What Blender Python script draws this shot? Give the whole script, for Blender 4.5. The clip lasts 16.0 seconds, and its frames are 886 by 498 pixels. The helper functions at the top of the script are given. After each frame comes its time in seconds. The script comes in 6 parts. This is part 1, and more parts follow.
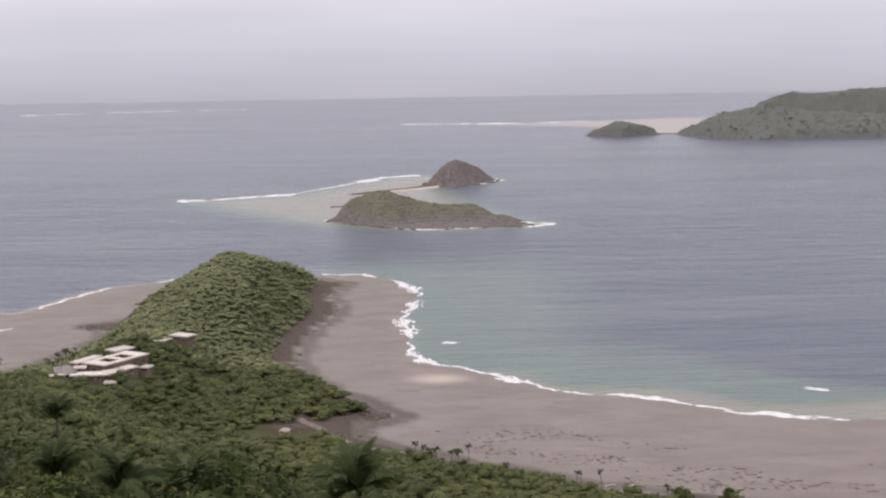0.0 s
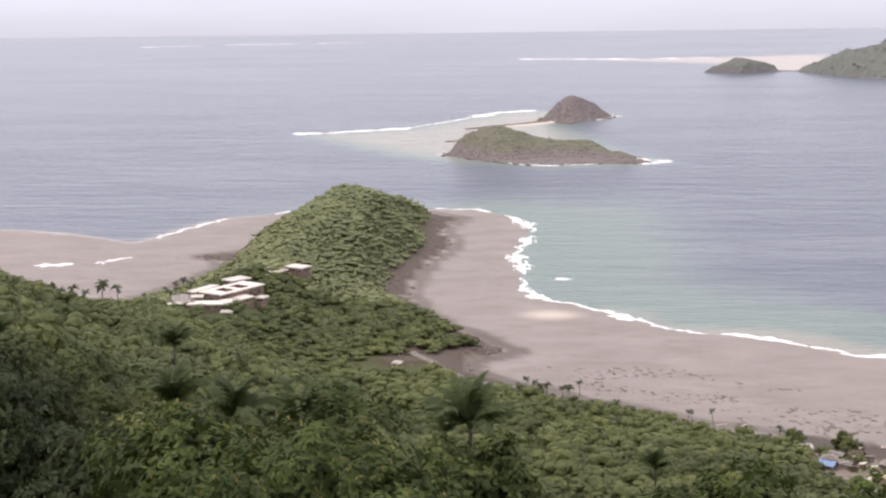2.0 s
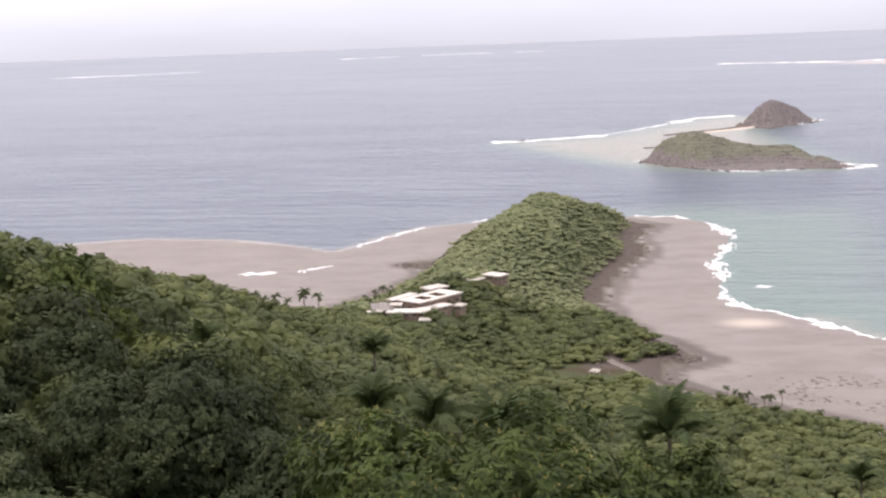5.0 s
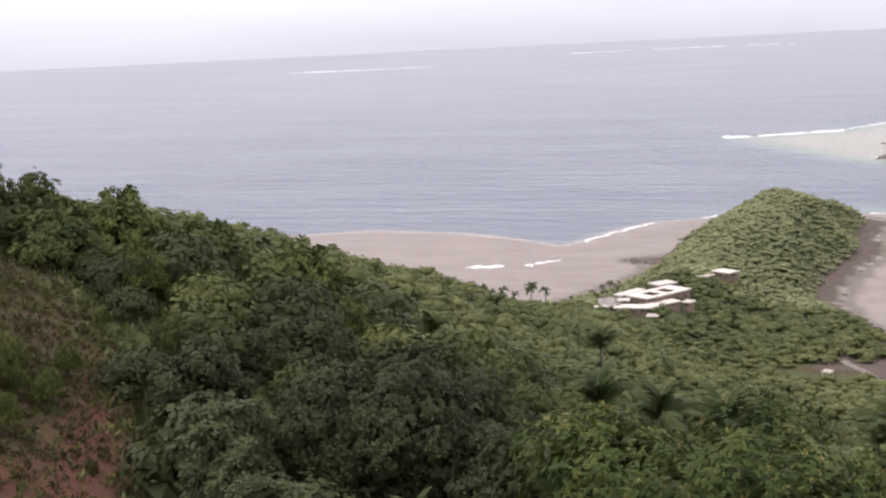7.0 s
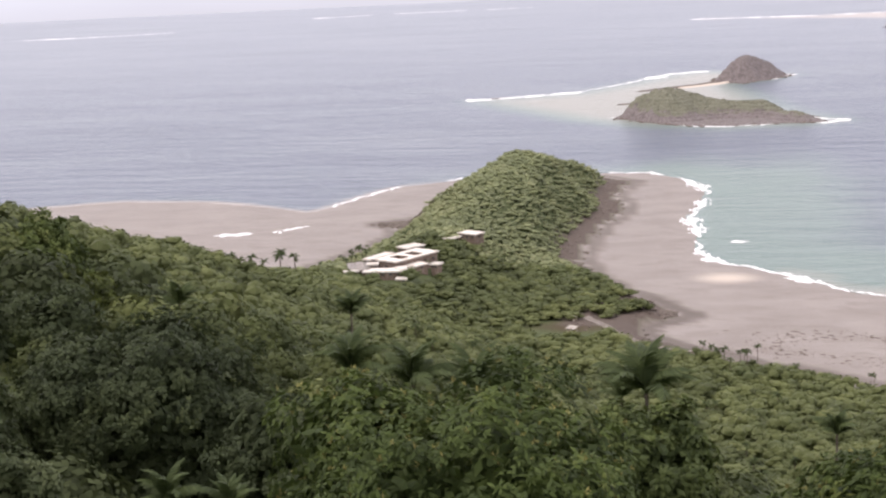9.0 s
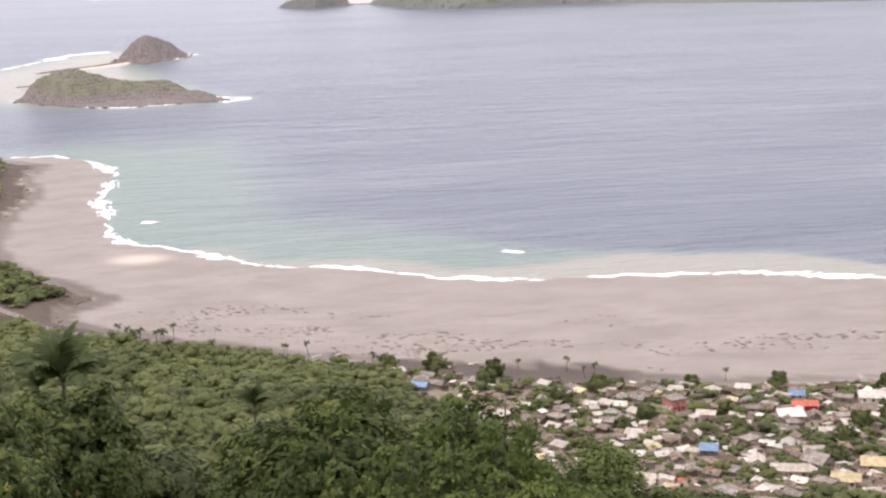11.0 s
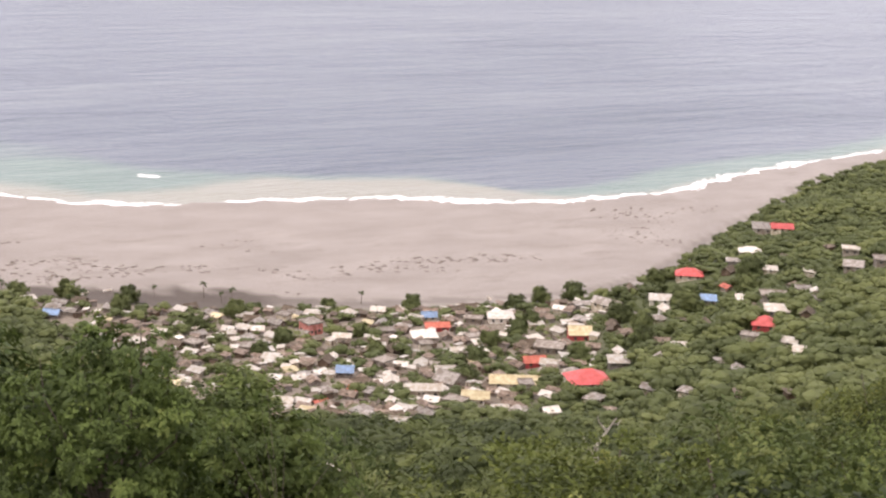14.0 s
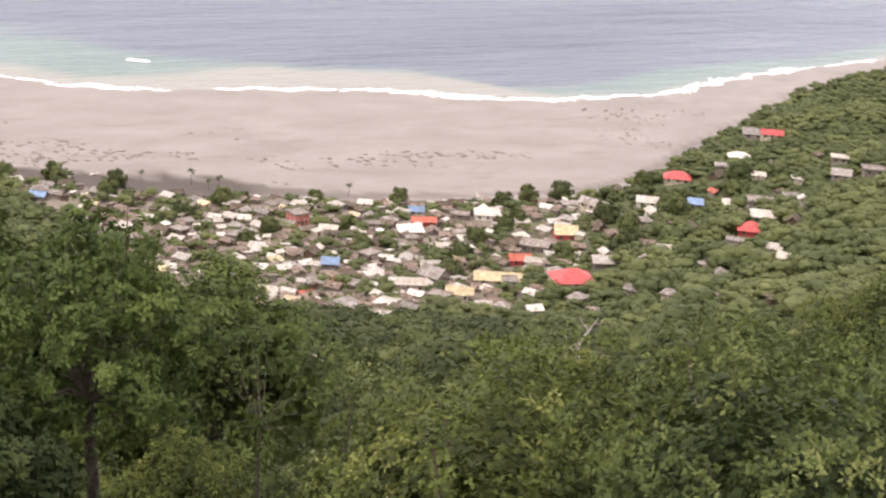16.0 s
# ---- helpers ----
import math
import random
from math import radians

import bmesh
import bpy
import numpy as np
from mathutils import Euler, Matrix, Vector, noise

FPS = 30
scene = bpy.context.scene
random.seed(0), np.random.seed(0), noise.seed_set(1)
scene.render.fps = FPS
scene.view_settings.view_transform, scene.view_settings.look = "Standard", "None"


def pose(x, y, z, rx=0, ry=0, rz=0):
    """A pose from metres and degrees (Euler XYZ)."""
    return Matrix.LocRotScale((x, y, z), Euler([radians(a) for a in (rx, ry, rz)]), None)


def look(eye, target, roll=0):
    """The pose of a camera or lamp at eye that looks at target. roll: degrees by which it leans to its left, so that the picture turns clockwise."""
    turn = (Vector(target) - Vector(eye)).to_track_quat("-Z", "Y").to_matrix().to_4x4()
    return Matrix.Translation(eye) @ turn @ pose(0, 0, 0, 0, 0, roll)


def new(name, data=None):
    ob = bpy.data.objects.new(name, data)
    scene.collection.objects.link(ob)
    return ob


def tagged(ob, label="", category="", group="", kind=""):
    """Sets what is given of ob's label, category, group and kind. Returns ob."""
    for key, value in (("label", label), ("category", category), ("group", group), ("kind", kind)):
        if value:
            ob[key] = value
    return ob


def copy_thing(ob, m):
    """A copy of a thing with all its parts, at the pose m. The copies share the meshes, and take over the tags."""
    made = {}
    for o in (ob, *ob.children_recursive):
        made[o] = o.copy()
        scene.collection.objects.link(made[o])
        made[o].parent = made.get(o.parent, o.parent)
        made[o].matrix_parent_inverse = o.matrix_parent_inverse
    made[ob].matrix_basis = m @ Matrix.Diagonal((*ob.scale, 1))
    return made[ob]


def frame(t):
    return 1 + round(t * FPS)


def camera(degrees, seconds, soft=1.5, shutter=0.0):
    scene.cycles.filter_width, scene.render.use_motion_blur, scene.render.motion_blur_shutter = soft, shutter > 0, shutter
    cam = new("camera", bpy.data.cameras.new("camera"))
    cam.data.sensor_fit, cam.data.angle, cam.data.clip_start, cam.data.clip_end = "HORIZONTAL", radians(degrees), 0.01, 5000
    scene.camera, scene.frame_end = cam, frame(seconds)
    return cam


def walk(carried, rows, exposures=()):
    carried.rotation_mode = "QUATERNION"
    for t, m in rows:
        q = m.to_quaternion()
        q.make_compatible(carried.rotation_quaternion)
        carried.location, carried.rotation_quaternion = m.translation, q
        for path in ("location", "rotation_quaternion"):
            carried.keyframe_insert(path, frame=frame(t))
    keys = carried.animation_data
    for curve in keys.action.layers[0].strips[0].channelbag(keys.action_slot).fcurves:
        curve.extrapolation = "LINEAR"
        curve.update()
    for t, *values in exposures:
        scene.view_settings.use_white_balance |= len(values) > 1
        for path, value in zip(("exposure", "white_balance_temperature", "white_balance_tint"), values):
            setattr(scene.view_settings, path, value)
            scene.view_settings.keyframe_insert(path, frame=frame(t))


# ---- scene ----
# ---------------------------------------------------------------- camera
EYE_Z = 200.0
cam = camera(31.2, 16.0, soft=2.3)
VIEW = [  # seconds, yaw, pitch, roll
    (0, -0.00, -7.74, 0.95),
    (0.5, 1.62, -8.16, 0.90),
    (1, 2.33, -9.74, 0.63),
    (1.5, 3.43, -10.09, 0.84),
    (2, 4.20, -10.02, 0.68),
    (2.5, 6.31, -9.92, 0.87),
    (3, 8.20, -9.90, 1.18),
    (3.5, 9.29, -9.54, 0.96),
    (3.7, 9.88, -9.32, 0.95),
    (5.8, 11.60, -9.72, 2.40),
    (6, 11.90, -9.75, 2.42),
    (6.5, 15.26, -10.22, 2.81),
    (7, 19.39, -9.42, 2.75),
    (7.5, 22.17, -9.03, 2.32),
    (8, 20.27, -9.89, 2.58),
    (8.5, 16.43, -10.71, 2.38),
    (9, 10.18, -11.09, 2.67),
    (9.5, 5.87, -10.95, 2.68),
    (10, 1.35, -11.60, 2.31),
    (10.2, -1.80, -11.49, 2.14),
    (12.3, -19.23, -15.09, -1.27),
    (12.5, -20.45, -15.29, -1.69),
    (13, -21.12, -15.71, -1.86),
    (13.5, -23.05, -14.93, -2.08),
    (14, -23.70, -15.18, -1.79),
    (14.5, -23.65, -16.13, -2.30),
    (15, -24.30, -16.04, -2.63),
    (15.5, -24.42, -17.04, -3.46),
    (16, -23.57, -18.97, -3.76)]
walk(cam, [(t, pose(0, 0, EYE_Z, 90 + p, r, y)) for t, y, p, r in VIEW],
     exposures=[(0.0, 0.02, 6620, 17), (0.5, 0.10, 6620, 17), (1.0, 0.22, 6620, 17), (1.5, 0.45, 6620, 17), (2.5, 0.66, 6620, 17), (9.0, 0.7, 6620, 17), (10.2, 0.82, 6620, 17), (12.3, 0.88, 6850, 17), (13.5, 0.95, 6850, 17), (15.0, 0.98, 6850, 17), (16.0, 1.07, 6850, 17)])

# ---------------------------------------------------------------- world and sun
SUN_EL, SUN_AZ = radians(58), radians(115)   # azimuth from +y towards -x: high sun behind thin cloud


def make_world():
    w = bpy.data.worlds.new("overcast_sky")
    scene.world = w
    w.use_nodes = True
    nt = w.node_tree
    nt.nodes.clear()
    N = nt.nodes.new
    out, bg = N("ShaderNodeOutputWorld"), N("ShaderNodeBackground")
    sky = N("ShaderNodeTexSky")
    sky.sky_type, sky.sun_disc = "NISHITA", False
    sky.sun_elevation, sky.sun_rotation = SUN_EL, -SUN_AZ
    sky.air_density, sky.dust_density = 1.5, 4.0
    tc, sep = N("ShaderNodeTexCoord"), N("ShaderNodeSeparateXYZ")
    nt.links.new(tc.outputs["Generated"], sep.inputs[0])
    # cloud deck: tone by height over the horizon, sea haze just below it
    rng = N("ShaderNodeMapRange")
    rng.inputs[1].default_value, rng.inputs[2].default_value = -0.10, 0.40
    nt.links.new(sep.outputs[2], rng.inputs[0])
    ramp = N("ShaderNodeValToRGB")
    nt.links.new(rng.outputs[0], ramp.inputs[0])
    stops = [(0.0, (4.4, 4.5, 5.0)), (0.117, (4.85, 4.95, 5.5)), (0.14, (5.35, 5.5, 6.15)), (0.165, (5.85, 6.05, 6.75)), (0.19, (6.35, 6.55, 7.25)),
             (0.23, (7.0, 7.2, 7.9)), (0.30, (8.7, 8.8, 9.5)), (1.0, (9.1, 9.2, 9.9))]
    el = ramp.color_ramp.elements
    while len(el) < len(stops):
        el.new(0.5)
    for e, (p, c) in zip(el, stops):
        e.position, e.color = p, (c[0] / 10, c[1] / 10, c[2] / 10, 1)
    mp, nz = N("ShaderNodeMapping"), N("ShaderNodeTexNoise")
    mp.inputs["Scale"].default_value = (1.5, 1.5, 9.0)
    nz.inputs["Scale"].default_value, nz.inputs["Detail"].default_value = 1.6, 5
    nt.links.new(tc.outputs["Generated"], mp.inputs[0])
    nt.links.new(mp.outputs[0], nz.inputs[0])
    cr = N("ShaderNodeMapRange")
    cr.inputs[1].default_value, cr.inputs[2].default_value, cr.inputs[3].default_value, cr.inputs[4].default_value = 0.3, 0.7, 9.0, 11.0
    nt.links.new(nz.outputs[0], cr.inputs[0])
    mul = N("ShaderNodeVectorMath")
    mul.operation = "SCALE"
    nt.links.new(ramp.outputs[0], mul.inputs[0])
    nt.links.new(cr.outputs[0], mul.inputs[3])
    mix = N("ShaderNodeMix")
    mix.data_type = "RGBA"
    mix.inputs[0].default_value = 0.96
    nt.links.new(sky.outputs[0], mix.inputs[6])
    nt.links.new(mul.outputs[0], mix.inputs[7])
    bg.inputs[1].default_value = 0.1
    nt.links.new(mix.outputs[2], bg.inputs[0])
    nt.links.new(bg.outputs[0], out.inputs[0])


make_world()
sun = new("sun", bpy.data.lights.new("sun", "SUN"))
sun.data.energy, sun.data.angle, sun.data.color = 1.1, radians(24), (1.0, 0.95, 0.88)
_d = Vector((-math.sin(SUN_AZ) * math.cos(SUN_EL), math.cos(SUN_AZ) * math.cos(SUN_EL), math.sin(SUN_EL)))
sun.matrix_world = look(_d * 500, (0, 0, 0))

# ---------------------------------------------------------------- materials


def material(name, rough=0.8, metal=0.0, spec=0.5):
    m = bpy.data.materials.new(name)
    m.use_nodes = True
    b = m.node_tree.nodes["Principled BSDF"]
    b.inputs["Roughness"].default_value, b.inputs["Metallic"].default_value = rough, metal
    b.inputs["Specular IOR Level"].default_value = spec
    return m, m.node_tree, b


def node(nt, kind, **sets):
    n = nt.nodes.new(kind)
    for k, v in sets.items():
        if k in n.inputs:
            n.inputs[k].default_value = v
    return n


def coords(nt):
    return nt.nodes.new("ShaderNodeNewGeometry").outputs["Position"]


def noise_of(nt, vec, scale, detail=4, rough=0.55, stretch=None):
    if stretch:
        mp = nt.nodes.new("ShaderNodeMapping")
        mp.inputs["Scale"].default_value = stretch[:3]
        if len(stretch) > 3:
            mp.inputs["Rotation"].default_value = (0, 0, radians(stretch[3]))
        nt.links.new(vec, mp.inputs[0])
        vec = mp.outputs[0]
    n = node(nt, "ShaderNodeTexNoise", Scale=scale, Detail=detail, Roughness=rough)
    nt.links.new(vec, n.inputs["Vector"])
    return n.outputs["Fac"]


def ramp_of(nt, fac, *stops):
    r = nt.nodes.new("ShaderNodeValToRGB")
    el = r.color_ramp.elements
    while len(el) < len(stops):
        el.new(0.5)
    for e, (p, c) in zip(el, stops):
        e.position, e.color = p, (*c, 1) if len(c) == 3 else c
    nt.links.new(fac, r.inputs[0])
    return r.outputs[0]


def mixed(nt, fac, a, b, how="MIX"):
    m = nt.nodes.new("ShaderNodeMix")
    m.data_type, m.blend_type = "RGBA", how
    for sock, val in ((m.inputs[0], fac), (m.inputs[6], a), (m.inputs[7], b)):
        if isinstance(val, (int, float)):
            sock.default_value = val
        elif isinstance(val, tuple):
            sock.default_value = (*val, 1)
        else:
            nt.links.new(val, sock)
    return m.outputs[2]


def attr(nt, name):
    a = nt.nodes.new("ShaderNodeAttribute")
    a.attribute_name = name
    return a.outputs["Fac"]


def math_of(nt, op, a, b=0.0, c=0.0, clamp=False):
    m = nt.nodes.new("ShaderNodeMath")
    m.operation, m.use_clamp = op, clamp
    for sock, val in ((m.inputs[0], a), (m.inputs[1], b), (m.inputs[2], c)):
        if isinstance(val, (int, float)):
            sock.default_value = val
        else:
            nt.links.new(val, sock)
    return m.outputs[0]


def bump_of(nt, bsdf, height, strength, dist):
    b = nt.nodes.new("ShaderNodeBump")
    b.inputs["Strength"].default_value, b.inputs["Distance"].default_value = strength, dist
    nt.links.new(height, b.inputs["Height"])
    nt.links.new(b.outputs[0], bsdf.inputs["Normal"])


def ground_material():
    m, nt, b = material("ground", 0.9)
    p = coords(nt)
    n1, n2, n3 = noise_of(nt, p, 0.05), noise_of(nt, p, 0.6), noise_of(nt, p, 5.0)
    scrub = ramp_of(nt, n2, (0.3, (0.045, 0.058, 0.02)), (0.6, (0.075, 0.09, 0.033)), (0.8, (0.115, 0.118, 0.05)))
    earth = ramp_of(nt, n2, (0.3, (0.045, 0.03, 0.015)), (0.5, (0.065, 0.044, 0.021)), (0.68, (0.06, 0.052, 0.021)))
    dirt = ramp_of(nt, n2, (0.3, (0.14, 0.112, 0.086)), (0.7, (0.27, 0.222, 0.178)))
    rock = ramp_of(nt, n3, (0.25, (0.05, 0.037, 0.029)), (0.55, (0.105, 0.079, 0.064)), (0.8, (0.165, 0.13, 0.105)))
    mud_a = ramp_of(nt, noise_of(nt, p, 0.025, 6, 0.6, (1.0, 1.6, 1, -20)), (0.3, (0.195, 0.16, 0.135)), (0.55, (0.24, 0.201, 0.173)), (0.8, (0.285, 0.243, 0.212)))
    pools = ramp_of(nt, noise_of(nt, p, 0.05, 7, 0.7, (0.7, 1.8, 1, 28)), (0.34, (0.9, 0.9, 0.9)), (0.43, (0.5, 0.5, 0.5)), (0.46, (0, 0, 0)))
    wet = math_of(nt, "MULTIPLY", pools, attr(nt, "shore"))
    mud = mixed(nt, wet, mud_a, (0.185, 0.15, 0.125))
    c = mixed(nt, attr(nt, "earth"), scrub, earth)
    c = mixed(nt, attr(nt, "clay"), c, ramp_of(nt, n3, (0.3, (0.07, 0.029, 0.017)), (0.7, (0.115, 0.05, 0.031))))
    c = mixed(nt, attr(nt, "town"), c, dirt)
    c = mixed(nt, attr(nt, "rock"), c, rock)
    c = mixed(nt, attr(nt, "flat"), c, mud)
    c = mixed(nt, attr(nt, "bank"), c, (0.5, 0.42, 0.34))
    c = mixed(nt, attr(nt, "weed"), c, ramp_of(nt, n3, (0.3, (0.05, 0.041, 0.034)), (0.7, (0.125, 0.098, 0.082))))
    nt.links.new(c, b.inputs["Base Color"])
    r = nt.nodes.new("ShaderNodeMapRange")
    r.inputs[3].default_value, r.inputs[4].default_value = 0.92, 0.5
    nt.links.new(math_of(nt, "SUBTRACT", attr(nt, "flat"), attr(nt, "weed"), clamp=True), r.inputs[0])
    b.inputs["Specular IOR Level"].default_value = 0.3
    nt.links.new(r.outputs[0], b.inputs["Roughness"])
    bump_of(nt, b, n3, 0.6, 0.15)
    return m


def sea_material():
    m, nt, b = material("sea_water", 0.28, 0.0, 0.5)
    b.inputs["IOR"].default_value = 1.333
    p = coords(nt)
    streak = noise_of(nt, p, 0.004, 5, 0.6, (0.6, 2.2, 1, 12))
    deep = ramp_of(nt, streak, (0.34, (0.07, 0.086, 0.12)), (0.5, (0.097, 0.114, 0.15)), (0.66, (0.125, 0.141, 0.172)))
    blot = noise_of(nt, p, 0.02, 5, 0.6)
    sh = math_of(nt, "ADD", attr(nt, "shallow"), math_of(nt, "MULTIPLY", math_of(nt, "SUBTRACT", blot, 0.5), 0.35), clamp=True)
    tint = ramp_of(nt, sh, (0.0, (0, 0, 0)), (0.25, (0.28, 0.28, 0.28)), (0.6, (0.75, 0.75, 0.75)), (1.0, (1, 1, 1)))
    c = mixed(nt, tint, deep, (0.15, 0.21, 0.18))
    c = mixed(nt, attr(nt, "silt"), c, (0.37, 0.305, 0.25))
    nt.links.new(c, b.inputs["Base Color"])
    swell = noise_of(nt, p, 0.022, 4, 0.6, (0.5, 2.1, 1, -10))
    chop = noise_of(nt, p, 0.17, 4, 0.65, (0.45, 1.6, 1, -18))
    h = math_of(nt, "ADD", math_of(nt, "MULTIPLY", swell, 2.2), math_of(nt, "MULTIPLY", chop, 0.8))
    h = math_of(nt, "MULTIPLY", h, attr(nt, "waves"))
    bump_of(nt, b, h, 0.75, 3.6)
    return m


def leaf_material(name, dark, mid, light, scale=0.25):
    m, nt, b = material(name, 0.65, 0, 0.2)
    p = coords(nt)
    oi = nt.nodes.new("ShaderNodeNewGeometry").outputs["Random Per Island"]
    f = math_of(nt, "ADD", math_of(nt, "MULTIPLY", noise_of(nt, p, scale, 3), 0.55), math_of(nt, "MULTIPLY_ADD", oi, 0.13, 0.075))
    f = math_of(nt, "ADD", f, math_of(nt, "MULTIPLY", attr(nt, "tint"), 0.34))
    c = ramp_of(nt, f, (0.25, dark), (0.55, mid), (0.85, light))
    nt.links.new(c, b.inputs["Base Color"])
    tr = nt.nodes.new("ShaderNodeBsdfTranslucent")
    nt.links.new(c, tr.inputs[0])
    ms = nt.nodes.new("ShaderNodeMixShader")
    ms.inputs[0].default_value = 0.25
    out = nt.nodes["Material Output"]
    nt.links.new(b.outputs[0], ms.inputs[1])
    nt.links.new(tr.outputs[0], ms.inputs[2])
    nt.links.new(ms.outputs[0], out.inputs[0])
    return m


def stone_material(name, dark, light, scale=0.4):
    m, nt, b = material(name, 0.92)
    p = coords(nt)
    n = noise_of(nt, p, scale, 6, 0.65)
    nt.links.new(ramp_of(nt, n, (0.3, dark), (0.7, light)), b.inputs["Base Color"])
    bump_of(nt, b, n, 0.8, 0.6)
    return m


def islet_material(name, rock_a, rock_b, scrub_a, scrub_b):
    # scrub on the tops, bare rock on the steep sides and at the water
    m, nt, b = material(name, 0.92)
    p = coords(nt)
    n = noise_of(nt, p, 0.12, 6, 0.65)
    fine = noise_of(nt, p, 0.35, 6, 0.65)
    rock, scrub = ramp_of(nt, fine, (0.3, rock_a), (0.7, rock_b)), ramp_of(nt, fine, (0.3, scrub_a), (0.7, scrub_b))
    f = math_of(nt, "ADD", attr(nt, "green"), math_of(nt, "MULTIPLY", math_of(nt, "SUBTRACT", n, 0.5), 1.5), clamp=True)
    nt.links.new(mixed(nt, ramp_of(nt, f, (0.3, (0, 0, 0)), (0.6, (1, 1, 1))), rock, scrub), b.inputs["Base Color"])
    bump_of(nt, b, fine, 0.9, 2.0)
    return m


def foam_material():
    m, nt, b = material("surf_foam", 0.75, 0, 0.3)
    p = coords(nt)
    nt.links.new(ramp_of(nt, noise_of(nt, p, 0.5, 4), (0.3, (0.72, 0.71, 0.69)), (0.65, (0.9, 0.89, 0.88))), b.inputs["Base Color"])
    return m


def paint_material(name, col, rough=0.7, metal=0.0, wear=0.25, stripes=0.0):
    """Weathered sheet metal or limewash: colour with stains, different from piece to piece."""
    m, nt, b = material(name, rough, metal)
    p = coords(nt)
    n = noise_of(nt, p, 0.7, 5, 0.65)
    rnd = nt.nodes.new("ShaderNodeObjectInfo").outputs["Random"]
    dark = tuple(c * (1 - wear) * k for c, k in zip(col, (0.85, 0.75, 0.65)))
    c = mixed(nt, ramp_of(nt, n, (0.42, (1, 1, 1)), (0.62, (0, 0, 0))), col, dark)
    v = nt.nodes.new("ShaderNodeMapRange")
    v.inputs[3].default_value, v.inputs[4].default_value = 0.78, 1.15
    nt.links.new(rnd, v.inputs[0])
    sc = nt.nodes.new("ShaderNodeVectorMath")
    sc.operation = "SCALE"
    nt.links.new(c, sc.inputs[0])
    nt.links.new(v.outputs[0], sc.inputs[3])
    nt.links.new(sc.outputs[0], b.inputs["Base Color"])
    return m


M_GROUND, M_SEA, M_FOAM = ground_material(), sea_material(), foam_material()
M_ISLET = islet_material("islet_ground", (0.095, 0.078, 0.074), (0.25, 0.21, 0.198), (0.125, 0.125, 0.085), (0.2, 0.192, 0.135))
# rock and scrub of the far shores, greyed in the base colour for haze
M_HAZED_FARWOOD = islet_material("hazed_far_woodland", (0.11, 0.105, 0.1), (0.17, 0.16, 0.155), (0.115, 0.122, 0.103), (0.16, 0.168, 0.14))
M_BARK = stone_material("bark", (0.06, 0.045, 0.032), (0.17, 0.135, 0.1), 3.0)
M_SAND = stone_material("sand", (0.5, 0.42, 0.34), (0.64, 0.55, 0.46), 0.1)
M_DARKROCK = stone_material("shore_rock", (0.07, 0.056, 0.046), (0.18, 0.14, 0.112), 0.5)

# ---------------------------------------------------------------- shape of the land
COAST = np.array([(-2600, 250), (-900, 640), (-600, 770), (-440, 850), (-330, 900), (-265, 930), (-240, 1000), (-225, 1060), (-247, 1097), (-222, 1116),
                  (-211, 1164), (-185, 1230), (-150, 1290), (-110, 1300), (-85, 1272), (-92, 1225), (-83, 1142), (-92, 1080), (-97, 1029), (-97, 960),
                  (-85, 915), (-62, 868), (-31, 819), (-50, 794), (-50, 771), (-30, 750), (3, 722), (32, 700), (69, 676), (132, 643), (179, 617),
                  (228, 597), (295, 584), (345, 583), (386, 602), (436, 640), (492, 682), (556, 730), (600, 756), (650, 768), (720, 755), (820, 715),
                  (1000, 600), (2600, 250), (2600, -2600), (-2600, -2600)], float)
REEF_FLAT = np.array([(-1600, 900), (-800, 1100), (-554, 1191), (-496, 1216), (-419, 1207), (-369, 1183), (-321, 1150), (-310, 1168), (-297, 1207),
                      (-276, 1262), (-223, 1310), (-160, 1330), (-103, 1321), (-72, 1318), (-43, 1286), (-22, 1220), (-25, 1157), (-32, 1111), (-25, 1047),
                      (-23, 982), (-13, 956), (17, 928), (65, 868), (105, 855), (155, 812), (198, 797), (231, 795), (321, 778), (358, 757), (404, 744),
                      (477, 747), (530, 772), (591, 792), (675, 811), (800, 870), (1200, 800), (1200, 0), (-1600, 0)], float)
SHOAL = np.array([(-330, 1943), (-267, 1968), (-200, 2003), (-136, 2122), (-89, 2224), (-39, 2255), (40, 2230), (85, 2170), (60, 2120), (0, 2050), (60, 1760), (115, 1650),
                  (80, 1615), (-10, 1600), (-110, 1640), (-170, 1700), (-260, 1830)], float)
FAR_SHOAL = np.array([(600, 3660), (332, 3560), (166, 3515), (-90, 3545), (100, 3470), (330, 3330), (385, 3110), (440, 3070), (560, 3200)], float)
SPUR = np.array([(-60, 0, 192), (-72, 45, 188), (-68, 82, 184), (-92, 130, 175), (-142, 205, 165), (-190, 288, 153), (-210, 364, 140), (-210, 431, 123), (-204, 511, 101), (-199, 619, 65), (-200, 753, 33),
                 (-185, 850, 22), (-170, 960, 24), (-162, 1050, 37), (-156, 1139, 44), (-144, 1165, 36), (-133, 1195, 27), (-121, 1216, 24.5), (-108, 1240, 17)], float)
SHOULDER = np.array([(10, 6, 192), (16, 13, 188.5), (28, 22, 184), (44, 32, 176), (60, 42, 166)], float)
EAST_HILL = np.array([(640, 745, 3), (570, 650, 14), (500, 560, 31), (455, 450, 50), (440, 300, 78), (430, 150, 112), (400, 0, 150)], float)


def inside(P, poly):
    x, y = P[:, 0], P[:, 1]
    r = np.zeros(len(P), bool)
    for (x0, y0), (x1, y1) in zip(poly, np.roll(poly, -1, 0)):
        if y0 != y1:
            r ^= ((y0 > y) != (y1 > y)) & (x < (x1 - x0) * (y - y0) / (y1 - y0) + x0)
    return r


